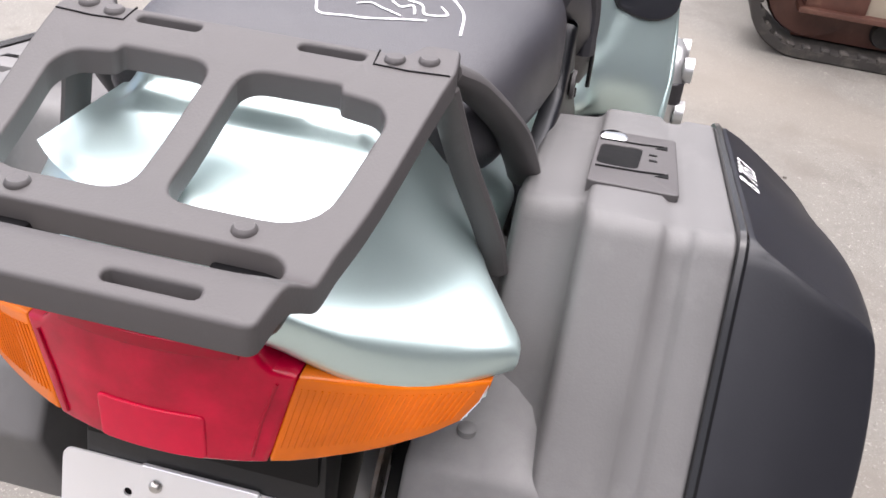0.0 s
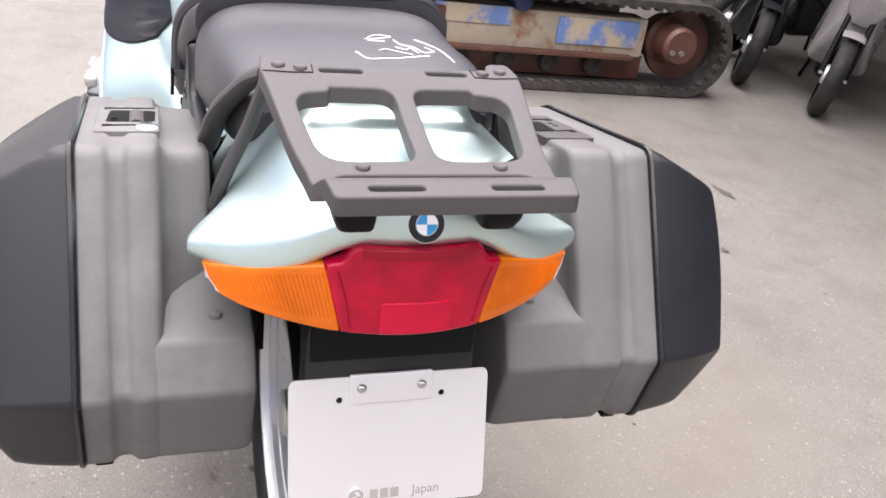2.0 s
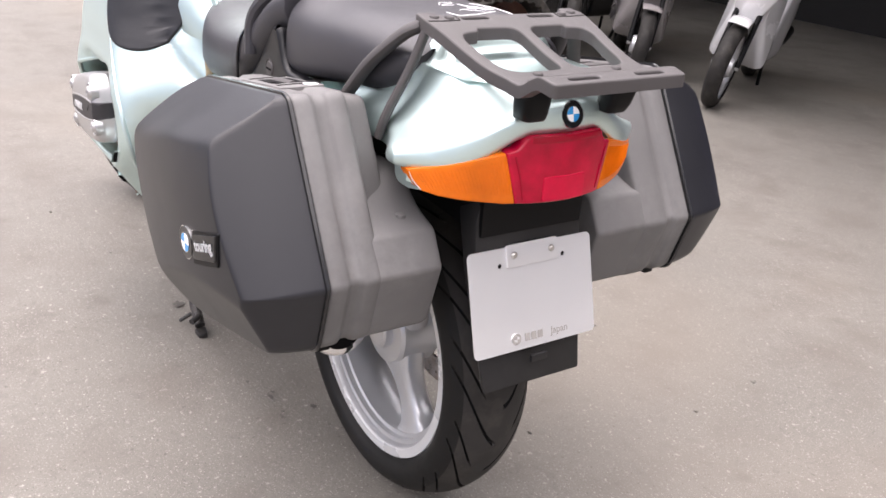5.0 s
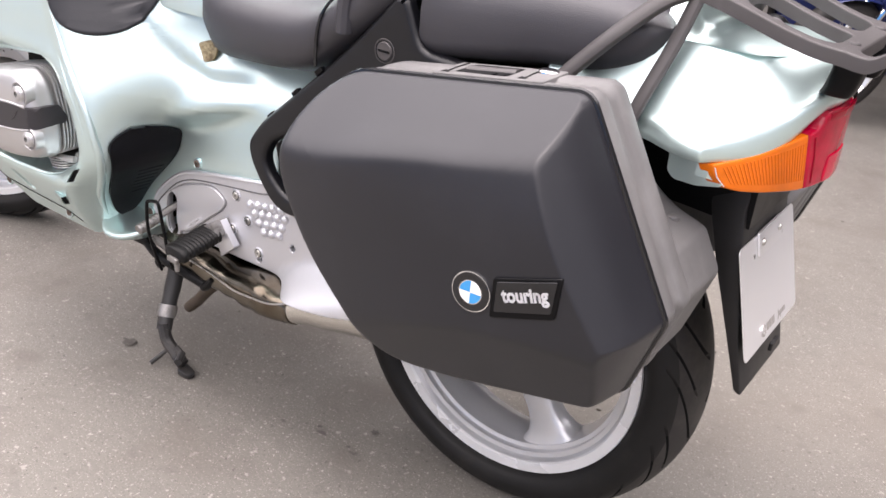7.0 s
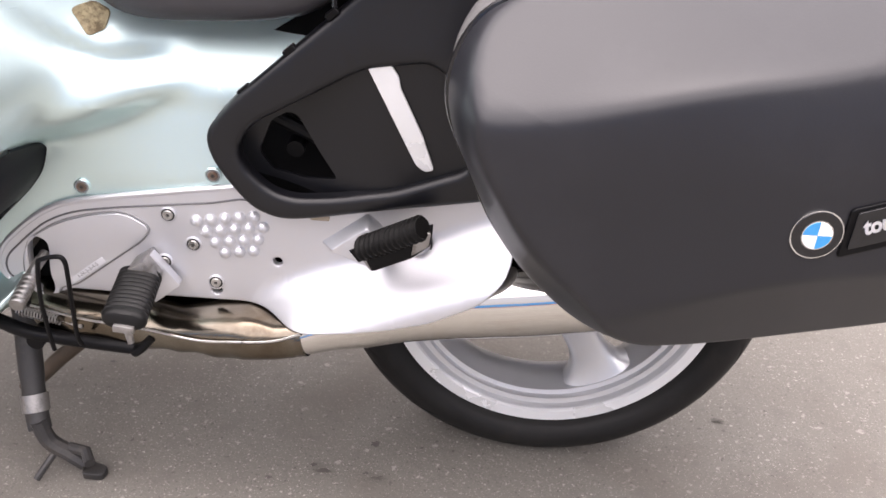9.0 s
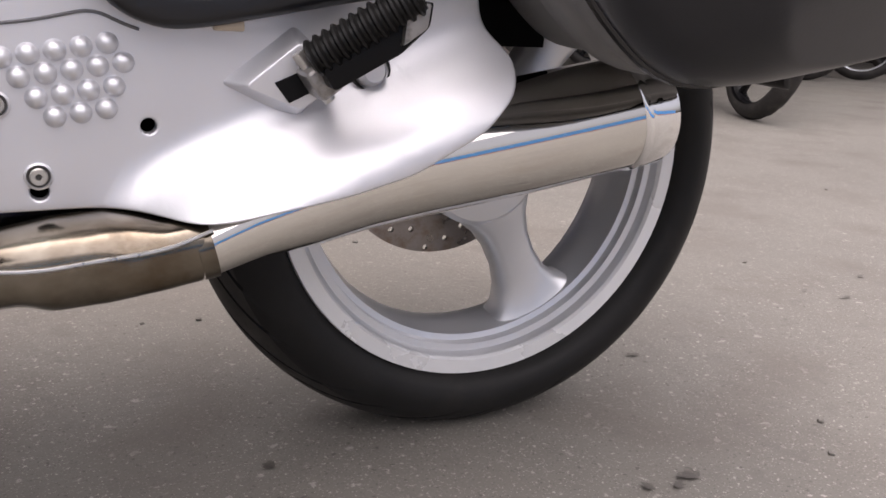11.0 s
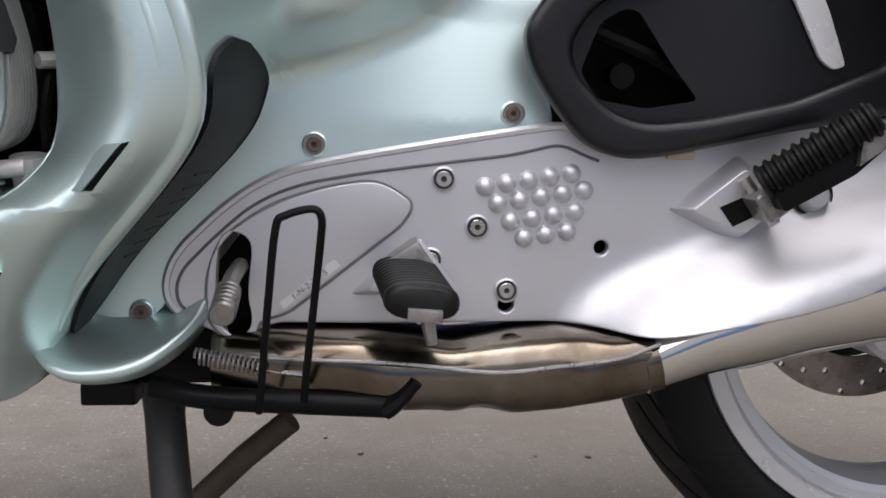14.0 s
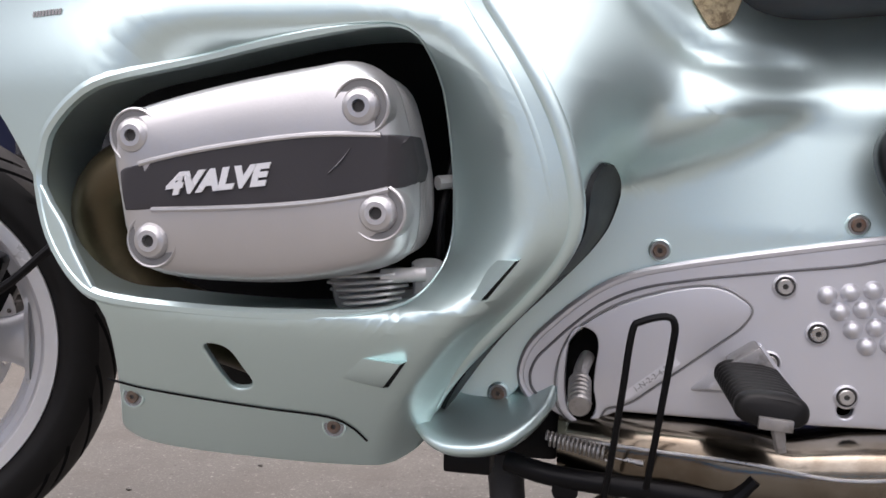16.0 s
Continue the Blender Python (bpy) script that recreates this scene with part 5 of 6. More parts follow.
part("peg_boss", soften(loft([rounded([(x, 0.168 + h, z) for x, z in pts], 0.008, 3) for pts, h in (([(0.590, 0.345), (0.540, 0.390), (0.518, 0.366), (0.518, 0.345)], 0), ([(0.572, 0.350), (0.540, 0.380), (0.524, 0.364), (0.524, 0.350)], 0.012))]), 30, 0.003), SILVER, foot_plate)
rings = []
for k in range(37):
    y = 0.198 + 0.00262 * k
    r = 1.0 if k > 31 else (0.98 if k % 3 else 0.86)
    r *= 1.0 if k < 34 else (0.985, 0.93, 0.80)[k - 34]
    ring = []
    for a in [2 * math.pi * j / 24 for j in range(24)]:
        u, v = r * 0.0275 * math.copysign(abs(math.cos(a)) ** 0.75, math.cos(a)), r * (0.0140 if math.sin(a) > 0 else 0.0130) * math.copysign(abs(math.sin(a)) ** 0.8, math.sin(a))
        ring.append((0.5400 - 0.10 * (y - 0.2) + u - 0.06 * v, y, 0.3695 - 0.09 * (y - 0.2) + 0.06 * u + v))
    rings.append(ring)
peg = part("rider_peg", loft(rings), RUBBER, bike, "worn ribbed black rubber rider foot rest", 50)
part("peg_clip", box((0.025, 0.006, 0.009), (0.5295, 0.2955, 0.3540), 0.001, 2, pose(0, 0, 0, 0, -4, 0)), WORN, peg)
part("feeler", tube([(0.5270, 0.290, 0.349), (0.5240, 0.292, 0.332)], [0.0055, 0.004], 8), WORN, peg)
part("peg_joint", box((0.030, 0.04, 0.030), (0.535, 0.190, 0.376), 0.004, 2, pose(0, 0, 0, 0, 35, 0)), WORN, peg)
part("peg_collar", soften(loft([rounded([(x, y, z) for x, z in ((0.549, 0.373), (0.528, 0.396), (0.4945, 0.352), (0.529, 0.323))], 0.003, 3) for y in (0.176, 0.190)]), 30, 0.002), SILVER, foot_plate, "square silver foot rest mount")
boss = part("peg_boss", soften(loft([rounded([(x, y, z) for x, z in pts], 0.005, 3) for pts, y in (([(0.318, 0.421), (0.257, 0.469), (0.241, 0.455), (0.219, 0.423), (0.255, 0.390)], 0.168), ([(0.301, 0.421), (0.257, 0.456), (0.244, 0.446), (0.228, 0.423), (0.255, 0.402)], 0.190))]), 30, 0.003), SILVER, foot_plate)
# Flat near-black patch on the boss, painted as the shade of a hollow.
part("hinge_well", sheet([(0.278, 0.424), (0.253, 0.435), (0.243, 0.419), (0.266, 0.408)], (), 0.004, lambda v: Vector((v.x, 0.1912 + v.y, v.z)), 0), DEEP, boss)
peg = rubber_peg((0.258, 0.222, 0.446), (0.186, 0.258, 0.500), 0.0182, "pillion_peg", 12, "folded ribbed black rubber pillion foot rest")
part("peg_joint", box((0.022, 0.034, 0.026), (0.2455, 0.205, 0.4295), 0.005, 3, pose(0, 0, 0, 0, 35, 0)), WORN, peg)
part("peg_pin", tube([(0.263, 0.200, 0.449), (0.236, 0.204, 0.412)], 0.0052, 12), BOLT, peg)
part("peg_strap", soften(loft([rounded([(x, y + 0.02 * (0.25 - x) / 0.07, z) for x, z in ((0.253, 0.440), (0.174, 0.496), (0.176, 0.476), (0.196, 0.455), (0.244, 0.424))], 0.004, 3) for y in (0.216, 0.236)]), 30, 0.003), BLACK, peg, "smooth black rubber base")
part("peg_end", sheet(rounded([(0.1948, 0.4899), (0.1757, 0.4938), (0.1778, 0.4749), (0.1982, 0.4607)], 0.003), (), 0.006, lambda v: Vector((v.x, 0.258 + v.y, v.z)), 0, 0.001), WORN, peg, "bare metal end bracket")
part("peg_stop", lathe([(0, 0.012), (0.009, 0.012), (0.012, 0.008), (0.0145, 0.002), (0.016, -0.006)], (0.193, 0.178, 0.434), 20), SILVER, peg)
part("stop_ring", lathe([(0.0155, 0.0035), (0.0175, 0.003), (0.018, -0.008)], (0.193, 0.178, 0.434), 22), BLACK, peg)

# shift lever and the wire foot tab
lever = part("shift_lever", tube(spline([(0.676, 0.165, 0.37), (0.680, 0.19, 0.362), (0.680, 0.215, 0.353)], 4, False), 0.007, 10), WORN, bike, "bare metal shift lever with ribbed tip")
part("lever_tip", tube([mixv(Vector((0.680, 0.205, 0.356)), Vector((0.6775, 0.254, 0.346)), k / 24) for k in range(25)], [0.0102 if k % 4 else 0.0086 for k in range(24)] + [0.0088], 14), WORN, lever)
part("stand_wire", tube(spline([(0.655, 0.225, 0.262), (0.650, 0.24, 0.30), (0.643, 0.258, 0.36), (0.637, 0.262, 0.412), (0.630, 0.262, 0.421), (0.611, 0.262, 0.426), (0.604, 0.262, 0.420), (0.605, 0.258, 0.40), (0.612, 0.245, 0.34), (0.618, 0.232, 0.29), (0.620, 0.22, 0.27)], 4, False), 0.0030, 8), BLACK, bike, "bent black wire tab")

# exhaust
SECTIONS = [Vector(q) for q in ((0.70, 0.13, 0.285, 0.05, 0.034), (0.64, 0.145, 0.284, 0.058, 0.036), (0.57, 0.15, 0.284, 0.06, 0.035), (0.50, 0.155, 0.279, 0.06, 0.033), (0.45, 0.165, 0.283, 0.056, 0.036), (0.41, 0.178, 0.288, 0.048, 0.034), (0.37, 0.19, 0.291, 0.038, 0.028), (0.335, 0.195, 0.296, 0.030, 0.026))]
DENTS = ((0.475, -0.9, 0.018, 0.5, 0.007), (0.515, -0.75, 0.014, 0.4, 0.004), (0.60, -0.6, 0.02, 0.4, 0.003), (0.43, -0.5, 0.016, 0.4, 0.003), (0.55, 0.7, 0.02, 0.4, 0.003), (0.395, 0.6, 0.014, 0.4, 0.0025))
rings = []
for a, b in zip(SECTIONS, SECTIONS[1:]):
    for k in range(6):
        x, y, z, ry, rz = [mixv(u, v, k / 6) for u, v in zip(a, b)]
        ring = []
        for t in [2 * math.pi * j / 40 - math.pi for j in range(40)]:
            d = 1 - sum(deep / 0.04 * math.exp(-((x - dx) / wx) ** 2 - ((t - dt) / wt) ** 2) for dx, dt, wx, wt, deep in DENTS)
            ring.append((x, y + d * ry * math.copysign(abs(math.cos(t)) ** 0.7, math.cos(t)), z + d * rz * math.copysign(abs(math.sin(t)) ** 0.7, math.sin(t))))
        rings.append(ring)
pre = part("exhaust_chamber", loft(rings), STEEL, bike, "heat-tinted stainless exhaust chamber", 60)
part("weld_seam", tube(spline([(0.70, 0.182, 0.298), (0.62, 0.205, 0.299), (0.54, 0.213, 0.297), (0.47, 0.222, 0.292), (0.42, 0.228, 0.298), (0.37, 0.230, 0.305), (0.335, 0.226, 0.316)], 5, False), 0.0017, 7), BOLT, pre, "bright weld bead")
MUF = ((0.338, 0.200, 0.2955, 0.0255), (0.30, 0.197, 0.3120, 0.0310), (0.26, 0.192, 0.3255, 0.0390), (0.21, 0.181, 0.3410, 0.0465), (0.15, 0.1785, 0.3555, 0.0510), (0.05, 0.183, 0.3755, 0.0542), (-0.03, 0.183, 0.3905, 0.0543), (-0.059, 0.183, 0.3960, 0.0543))
muffler = part("muffler", tube([(x, y, z) for x, y, z, r in MUF], [r for *_, r in MUF], 40), surface("polished_stainless", (0.70, 0.68, 0.645), 0.075, 1.0, 0.04, 6, 200, 0.008, 0.02, tint=(0.58, 0.53, 0.45), tint_at=(0.5, 0.8), tint_scale=6), bike, "polished stainless muffler", 60)
part("end_cap", tube([(-0.057 - dx, 0.183, 0.3957 + 0.19 * dx) for dx in (0, 0.0015, 0.004, 0.0075, 0.0085, 0.011, 0.033, 0.039, 0.041)], [0.0545, 0.0562, 0.0570, 0.0562, 0.0550, 0.0560, 0.0553, 0.0530, 0.0480], 48), CHROME, muffler, "chrome end cap")
# Solid near-black disc that paints the shade inside the outlet.
part("outlet", tube([(-0.0970, 0.183, 0.4032), (-0.0995, 0.183, 0.4037)], 0.0415, 32), DEEP, muffler)
part("clamp_ring", tube([(0.343, 0.1995, 0.2945), (0.331, 0.200, 0.2975)], 0.0272, 28), STEEL, muffler)
part("clamp_lug", box((0.012, 0.012, 0.010), (0.334, 0.205, 0.3245), 0.002), STEEL, muffler)

part("cover_clip", box((0.024, 0.006, 0.008), (0.314, 0.190, 0.467), 0.002), surface("tan_clip", (0.30, 0.25, 0.19), 0.5, 0, 0.1, 40, 200, 0.1), bike, "tan retaining clip")

# stands
DUSTY = surface("dusty_black_steel", (0.028, 0.027, 0.027), 0.5, 0, 0.25, 20, 300, 0.15, 0.1, tint=(0.075, 0.066, 0.056), tint_at=(0.52, 0.8), tint_scale=24, specular=0.4)
side_stand = part("side_stand", tube(spline([(0.762, 0.076, 0.272), (0.756, 0.100, 0.22), (0.743, 0.136, 0.15), (0.732, 0.162, 0.105), (0.723, 0.177, 0.080)], 4, False), [0.020] * 4 + [0.0185] * 5 + [0.017] * 8, 16, flat=0.85), DUSTY, bike, "black steel side stand")
part("stand_link", tube(spline([(0.724, 0.177, 0.095), (0.712, 0.18, 0.062), (0.685, 0.182, 0.044), (0.66, 0.184, 0.028)], 4, False), 0.0125, 10), DUSTY, side_stand)
part("stand_foot", soften(loft([rounded([(0.664, 0.169, z), (0.664, 0.199, z), (0.634, 0.196, z - 0.004), (0.631, 0.176, z - 0.004)], 0.007, 3) for z in (0.010, 0.021)]), 30, 0.002), DUSTY, side_stand)
part("stand_tang", tube([(0.685, 0.178, 0.05), (0.655, 0.19, 0.056), (0.642, 0.21, 0.052)], 0.008, 10), DUSTY, side_stand)
part("stand_tang", tube([(0.70, 0.18, 0.05), (0.722, 0.215, 0.018)], 0.005, 8), DUSTY, side_stand)
part("stand_collar", tube([(0.7365, 0.152, 0.123), (0.7310, 0.164, 0.101)], 0.0195, 14), WORN, side_stand)
part("stand_bracket", box((0.08, 0.05, 0.05), (0.742, 0.115, 0.285), 0.008, 2), BLACK, bike)
part("stand_switch", box((0.046, 0.03, 0.020), (0.785, 0.16, 0.262), 0.004), BLACK, bike)
centre = part("centre_stand", tube(spline([(0.745, 0.185, 0.272), (0.70, 0.197, 0.266), (0.62, 0.203, 0.263), (0.553, 0.205, 0.260)], 4, False), 0.0098, 12), BLACK, bike, "folded black centre stand")
part("stand_lug", tube(spline([(0.556, 0.205, 0.258), (0.545, 0.207, 0.266), (0.530, 0.209, 0.283)], 3, False), [0.013, 0.013, 0.012, 0.011, 0.010, 0.009, 0.009], 10, flat=0.7), BLACK, centre)
part("stand_leg", tube([(0.812, 0.040, 0.040), (0.78, 0.04, 0.070), (0.745, 0.045, 0.108), (0.690, 0.05, 0.162), (0.645, 0.055, 0.200)], 0.0125, 12), surface("dusty_brown_steel", (0.10, 0.075, 0.055), 0.65, 0.3, 0.25, 30, 200, 0.2), centre)
part("stand_boss", tube([(0.690, 0.17, 0.256), (0.690, 0.205, 0.256)], 0.012, 14), BLACK, centre)
coil = [(0.708 - 0.00048 * k, 0.199 + 0.0064 * math.cos(k * 0.785), 0.301 - 0.00009 * k + 0.0064 * math.sin(k * 0.785)) for k in range(8 * 14)]
part("stand_spring", tube(coil, 0.0012, 5), WORN, bike, "steel return spring")
part("spring_hook", tube([(0.672, 0.187, 0.291), (0.64, 0.20, 0.288), (0.622, 0.205, 0.287)], 0.003, 6), BOLT, bike)

# black side panels below the seat
PANEL = surface("satin_black_panel", (0.0040, 0.0042, 0.0058), 0.36, 0, 0.12, 7, 420, 0.03, 0.05, specular=0.45)
for side in (1, -1):
    out = [(0.448, 0.567), (0.420, 0.606), (0.296, 0.717), (0.223, 0.788), (0.166, 0.850), (0.147, 0.850), (0.119, 0.785), (-0.05, 0.775), (-0.10, 0.62), (0.0, 0.53), (0.156, 0.499), (0.223, 0.487), (0.328, 0.4655), (0.362, 0.462), (0.393, 0.473), (0.418, 0.500), (0.442, 0.537)]
    hole = rounded([(0.410, 0.553), (0.392, 0.583), (0.265, 0.657), (0.19, 0.67), (0.12, 0.62), (0.14, 0.545), (0.224, 0.512), (0.297, 0.497), (0.345, 0.492), (0.374, 0.501), (0.402, 0.528)], 0.014, 4)
    cover = part("side_cover", sheet(rounded(out, 0.02, 4), [hole], 0.020, lambda v, s=side: Vector((v.x, s * (0.200 + v.y - 0.010 * step(0.60, 0.78, v.z)), v.z)), 0.03, 0.0085), PANEL, bike, "matt black side cover with an air recess")
    part("recess_floor", sheet(rounded([(0.425, 0.56), (0.26, 0.67), (0.10, 0.68), (0.10, 0.52), (0.29, 0.48), (0.41, 0.51)], 0.01), [rounded([(0.377, 0.576), (0.357, 0.588), (0.345, 0.586), (0.317, 0.542), (0.295, 0.512), (0.336, 0.505), (0.377, 0.512), (0.393, 0.535)], 0.006, 4)], 0.004,
                                lambda v, s=side: Vector((v.x, s * (0.158 + 0.029 * step(0.37, 0.23, v.x) + v.y), v.z)), 0.012), PANEL, cover)
    # Shade deep in the recess, put in as a near-black sheet.
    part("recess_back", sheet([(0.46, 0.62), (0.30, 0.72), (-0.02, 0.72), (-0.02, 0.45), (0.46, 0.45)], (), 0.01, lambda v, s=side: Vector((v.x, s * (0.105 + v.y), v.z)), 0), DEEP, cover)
    part("recess_bar", tube([(0.385, side * 0.135, 0.575), (0.33, side * 0.14, 0.553), (0.29, side * 0.145, 0.53)], 0.009, 10), BLACK, cover)
    part("recess_knob", tube([(0.352, side * 0.12, 0.535), (0.352, side * 0.142, 0.533)], 0.011, 14), BLACK, cover)
    part("case_bracket", sheet(rounded([(0.2601, 0.6598), (0.2396, 0.6736), (0.2241, 0.6506), (0.2225, 0.6389), (0.1953, 0.5847), (0.1788, 0.5416), (0.1898, 0.5382), (0.2007, 0.5461), (0.2255, 0.5935)], 0.004, 3), (), 0.004, lambda v, s=side: Vector((v.x, s * (0.193 + v.y), v.z)), 0, 0.001), LIP, cover, "bright metal case bracket")
    part("panel_screw", lathe([(0, 0.002), (0.012, 0.002), (0.0135, 0.0005), (0.0135, -0.004), (0.0155, -0.004), (0.0165, 0.0005), (0.018, 0.0)], (0.179, 0, 0.772), 28), RACK, cover).location = (0, 0.1905 if side > 0 else -0.1925, 0)
    part("screw_slot", box((0.020, 0.002, 0.003), (0.179, side * 0.1930, 0.772), 0.0005), DEEP, cover)

    for x, z in ((0.400, 0.622), (0.300, 0.716), (0.347, 0.672)):
        part("panel_clip", box((0.016, 0.010, 0.008), (x, side * 0.189, z), 0.001, 1, pose(0, 0, 0, 0, 42, 0)), BLACK, cover)

# seats
def seat(name, rows, label, mat):
    rings = []
    for x, w, zb, zt, p in rows:
        ring = []
        for k in range(25):
            a = math.pi * k / 24
            c, s = math.cos(a), math.sin(a)
            ring.append((x, w * math.copysign(abs(c) ** p, c), zb + 0.034 + (zt - zb - 0.034) * abs(s) ** p))
        ring += [(x, -w * 0.95, zb + 0.014), (x, -w * 0.72, zb), (x, w * 0.72, zb), (x, w * 0.95, zb + 0.014)]
        rings.append(ring)
    smooth = []
    cols = [spline([r[j] for r in rings], 4, False) for j in range(len(rings[0]))]
    smooth = [[c[i] for c in cols] for i in range(len(cols[0]))]
    return part(name, loft(smooth), mat, bike, label, 60)


pillion = seat("pillion_seat", [(-0.205, 0.105, 0.845, 0.86, 0.6), (-0.19, 0.135, 0.82, 0.882, 0.55), (-0.13, 0.158, 0.795, 0.902, 0.5), (-0.05, 0.172, 0.79, 0.908, 0.5), (0.05, 0.180, 0.775, 0.905, 0.5), (0.11, 0.182, 0.765, 0.913, 0.5), (0.128, 0.182, 0.765, 0.915, 0.5)], "black vinyl pillion seat with white chalk scribbles", VINYL)
part("seat_roll", tube([(0.150 + 0.10 * abs(math.cos(a)) ** 3, 0.196 * math.copysign(abs(math.cos(a)) ** 0.55, math.cos(a)), 0.785 + 0.145 * abs(math.sin(a)) ** 0.55) for a in [math.pi * k / 40 for k in range(41)]], 0.013, 10), VINYL, pillion, "raised black seat roll")
rider = seat("rider_seat", [(0.140, 0.180, 0.842, 0.925, 0.5), (0.19, 0.196, 0.812, 0.900, 0.5), (0.265, 0.202, 0.752, 0.845, 0.5), (0.34, 0.204, 0.700, 0.815, 0.5), (0.46, 0.200, 0.684, 0.808, 0.5), (0.53, 0.192, 0.684, 0.818, 0.55), (0.575, 0.175, 0.708, 0.835, 0.6), (0.605, 0.150, 0.742, 0.85, 0.7), (0.63, 0.11, 0.79, 0.87, 0.8)], "black vinyl rider seat", VINYL)
part("seat_piping", tube([(0.235 + 0.06 * math.cos(a) ** 2, 0.206 * math.copysign(abs(math.cos(a)) ** 0.5, math.cos(a)), 0.728 + 0.136 * abs(math.sin(a)) ** 0.5) for a in [math.pi * k / 40 for k in range(41)]], 0.0028, 6), GLOSS, rider)
part("foam_tab", sheet(rounded([(0.598, 0.694), (0.572, 0.704), (0.553, 0.694), (0.562, 0.672), (0.580, 0.664)], 0.006), (), 0.004, lambda v: Vector((v.x, max(skin(v.x, v.z) + 0.003, 0.165) + v.y, v.z)), 0.01, 0.001), surface("aged_foam", (0.30, 0.25, 0.15), 0.8, 0, 0.3, 60, 200, 0.4, tint=(0.12, 0.09, 0.05), tint_at=(0.45, 0.6), tint_scale=80), bike, "brown aged foam tab")
CH = surface("white_chalk", (0.80, 0.80, 0.82), 0.7, 0, 0.1, 200, 600, 0.1)


over_seat = BVHTree.FromPolygons([v.co for v in pillion.data.vertices], [tuple(f.vertices) for f in pillion.data.polygons])


def chalk(pts):
    return tube([over_seat.ray_cast(Vector((x, y, 1.2)), (0, 0, -1))[0] + Vector((0, 0, 0.0006)) for x, y in pts], 0.0011, 6, flat=0.6)


for pts in ([(-0.028, -0.016), (0.002, -0.036), (-0.005, -0.055), (-0.031, -0.019), (-0.034, -0.04)], [(-0.024, -0.054), (-0.049, -0.058), (-0.056, -0.072), (-0.076, -0.080), (-0.067, -0.096), (-0.052, -0.088)],
            [(-0.013, -0.085), (-0.040, -0.101), (-0.062, -0.109), (-0.097, -0.114)], [(-0.088, 0.008), (-0.109, -0.002), (-0.106, -0.025), (-0.104, -0.042), (-0.088, -0.084)], [(-0.078, -0.023), (-0.072, -0.033), (-0.078, -0.043), (-0.089, -0.063)],
            [(-0.060, -0.048), (-0.070, -0.058), (-0.062, -0.066), (-0.080, -0.072)]):
    part("chalk_stroke", chalk([tuple(q) for q in spline([Vector(q) for q in pts], 5, False)]), CH, pillion)

# front wheel, fork and brake
FRONT = (1.605, 0.0, 0.300)
wall_mesh, tread_mesh = tyre_mesh(0.300, 0.226, 0.060, FRONT, 15, 18)
tread_on(part("front_tyre", wall_mesh, TYRE, bike, "black front tyre"), tread_mesh)
front_rim = spoked_rim(bike, FRONT, 0.2285, 0.046, (-60, 60, 180), "front_rim")
for s in (1, -1):
    holes = [[(q * math.cos(a) + 0.004 * math.cos(b), q * math.sin(a) + 0.004 * math.sin(b)) for b in (k * math.pi / 3 for k in range(6))] for i in range(36) for a, q in ((i * math.pi / 18, 0.124 + 0.010 * (i % 3)),)]
    d = sheet([(0.1525 * math.cos(2 * math.pi * k / 64), 0.1525 * math.sin(2 * math.pi * k / 64)) for k in range(64)], holes + [[(0.11 * math.cos(2 * math.pi * k / 40), 0.11 * math.sin(2 * math.pi * k / 40)) for k in range(40)]], 0.005, cell=0, at=s * 0.075)
    bmesh.ops.translate(d, verts=d.verts, vec=(FRONT[0], 0, FRONT[2]))
    part("brake_disc", d, FIN, front_rim, "drilled front brake disc")
    part("fork_leg", tube([(1.605, s * 0.105, 0.30), (1.565, s * 0.105, 0.42), (1.475, s * 0.105, 0.70)], 0.026, 14), BLACK, bike)
    cal = part("brake_caliper", box((0.07, 0.055, 0.12), (1.480, s * 0.10, 0.38), 0.015, 3, pose(0, 0, 0, 0, -25, 0)), BLACK, bike, "black brake caliper")
    for dx, dz in ((0.02, 0.035), (-0.012, -0.035), (0.0, 0.0), (0.028, -0.01)):
        part("caliper_bolt", lathe([(0, 0.006), (0.006, 0.006), (0.0085, 0.003), (0.0085, -0.01)], (1.475 + dx, s * 0.130, 0.385 + dz), 16), BOLT, cal)
part("brake_hose", tube(spline([(1.465, 0.13, 0.33), (1.41, 0.15, 0.35), (1.30, 0.16, 0.40), (1.24, 0.15, 0.45)], 4, False), 0.005, 8), BLACK, bike)

# the bars are turned to the left
STEER = Matrix.Translation((FRONT[0], 0, 0)) @ pose(0, 0, 0, 0, 0, 26) @ Matrix.Translation((-FRONT[0], 0, 0))
for ob in list(bike.children):
    if ob.name.split(".")[0] in ("front_tyre", "front_rim", "fork_leg") or (ob.name.split(".")[0] == "brake_caliper" and ob.data.vertices[0].co.x > 1):
        ob.matrix_basis = STEER

# ---- the yard behind ----
WORN_BLUE = surface("worn_blue_paint", (0.16, 0.26, 0.55), 0.6, 0, 0.2, 4, 160, 0.2, 0.1, tint=(0.52, 0.43, 0.30), tint_at=(0.46, 0.56), tint_scale=5)
CREAM = surface("stained_cream_paint", (0.40, 0.34, 0.26), 0.65, 0, 0.15, 5, 160, 0.2, 0.1, tint=(0.25, 0.12, 0.06), tint_at=(0.52, 0.66), tint_scale=6)
RUST = surface("rust_brown", (0.115, 0.050, 0.036), 0.45, 0.1, 0.25, 12, 200, 0.2, 0.1, tint=(0.20, 0.105, 0.07), tint_at=(0.55, 0.8), tint_scale=10)
TRACK = surface("dusty_track_rubber", (0.036, 0.032, 0.029), 0.85, 0, 0.25, 10, 160, 0.3, 0.1, tint=(0.105, 0.092, 0.078), tint_at=(0.48, 0.75), tint_scale=12)
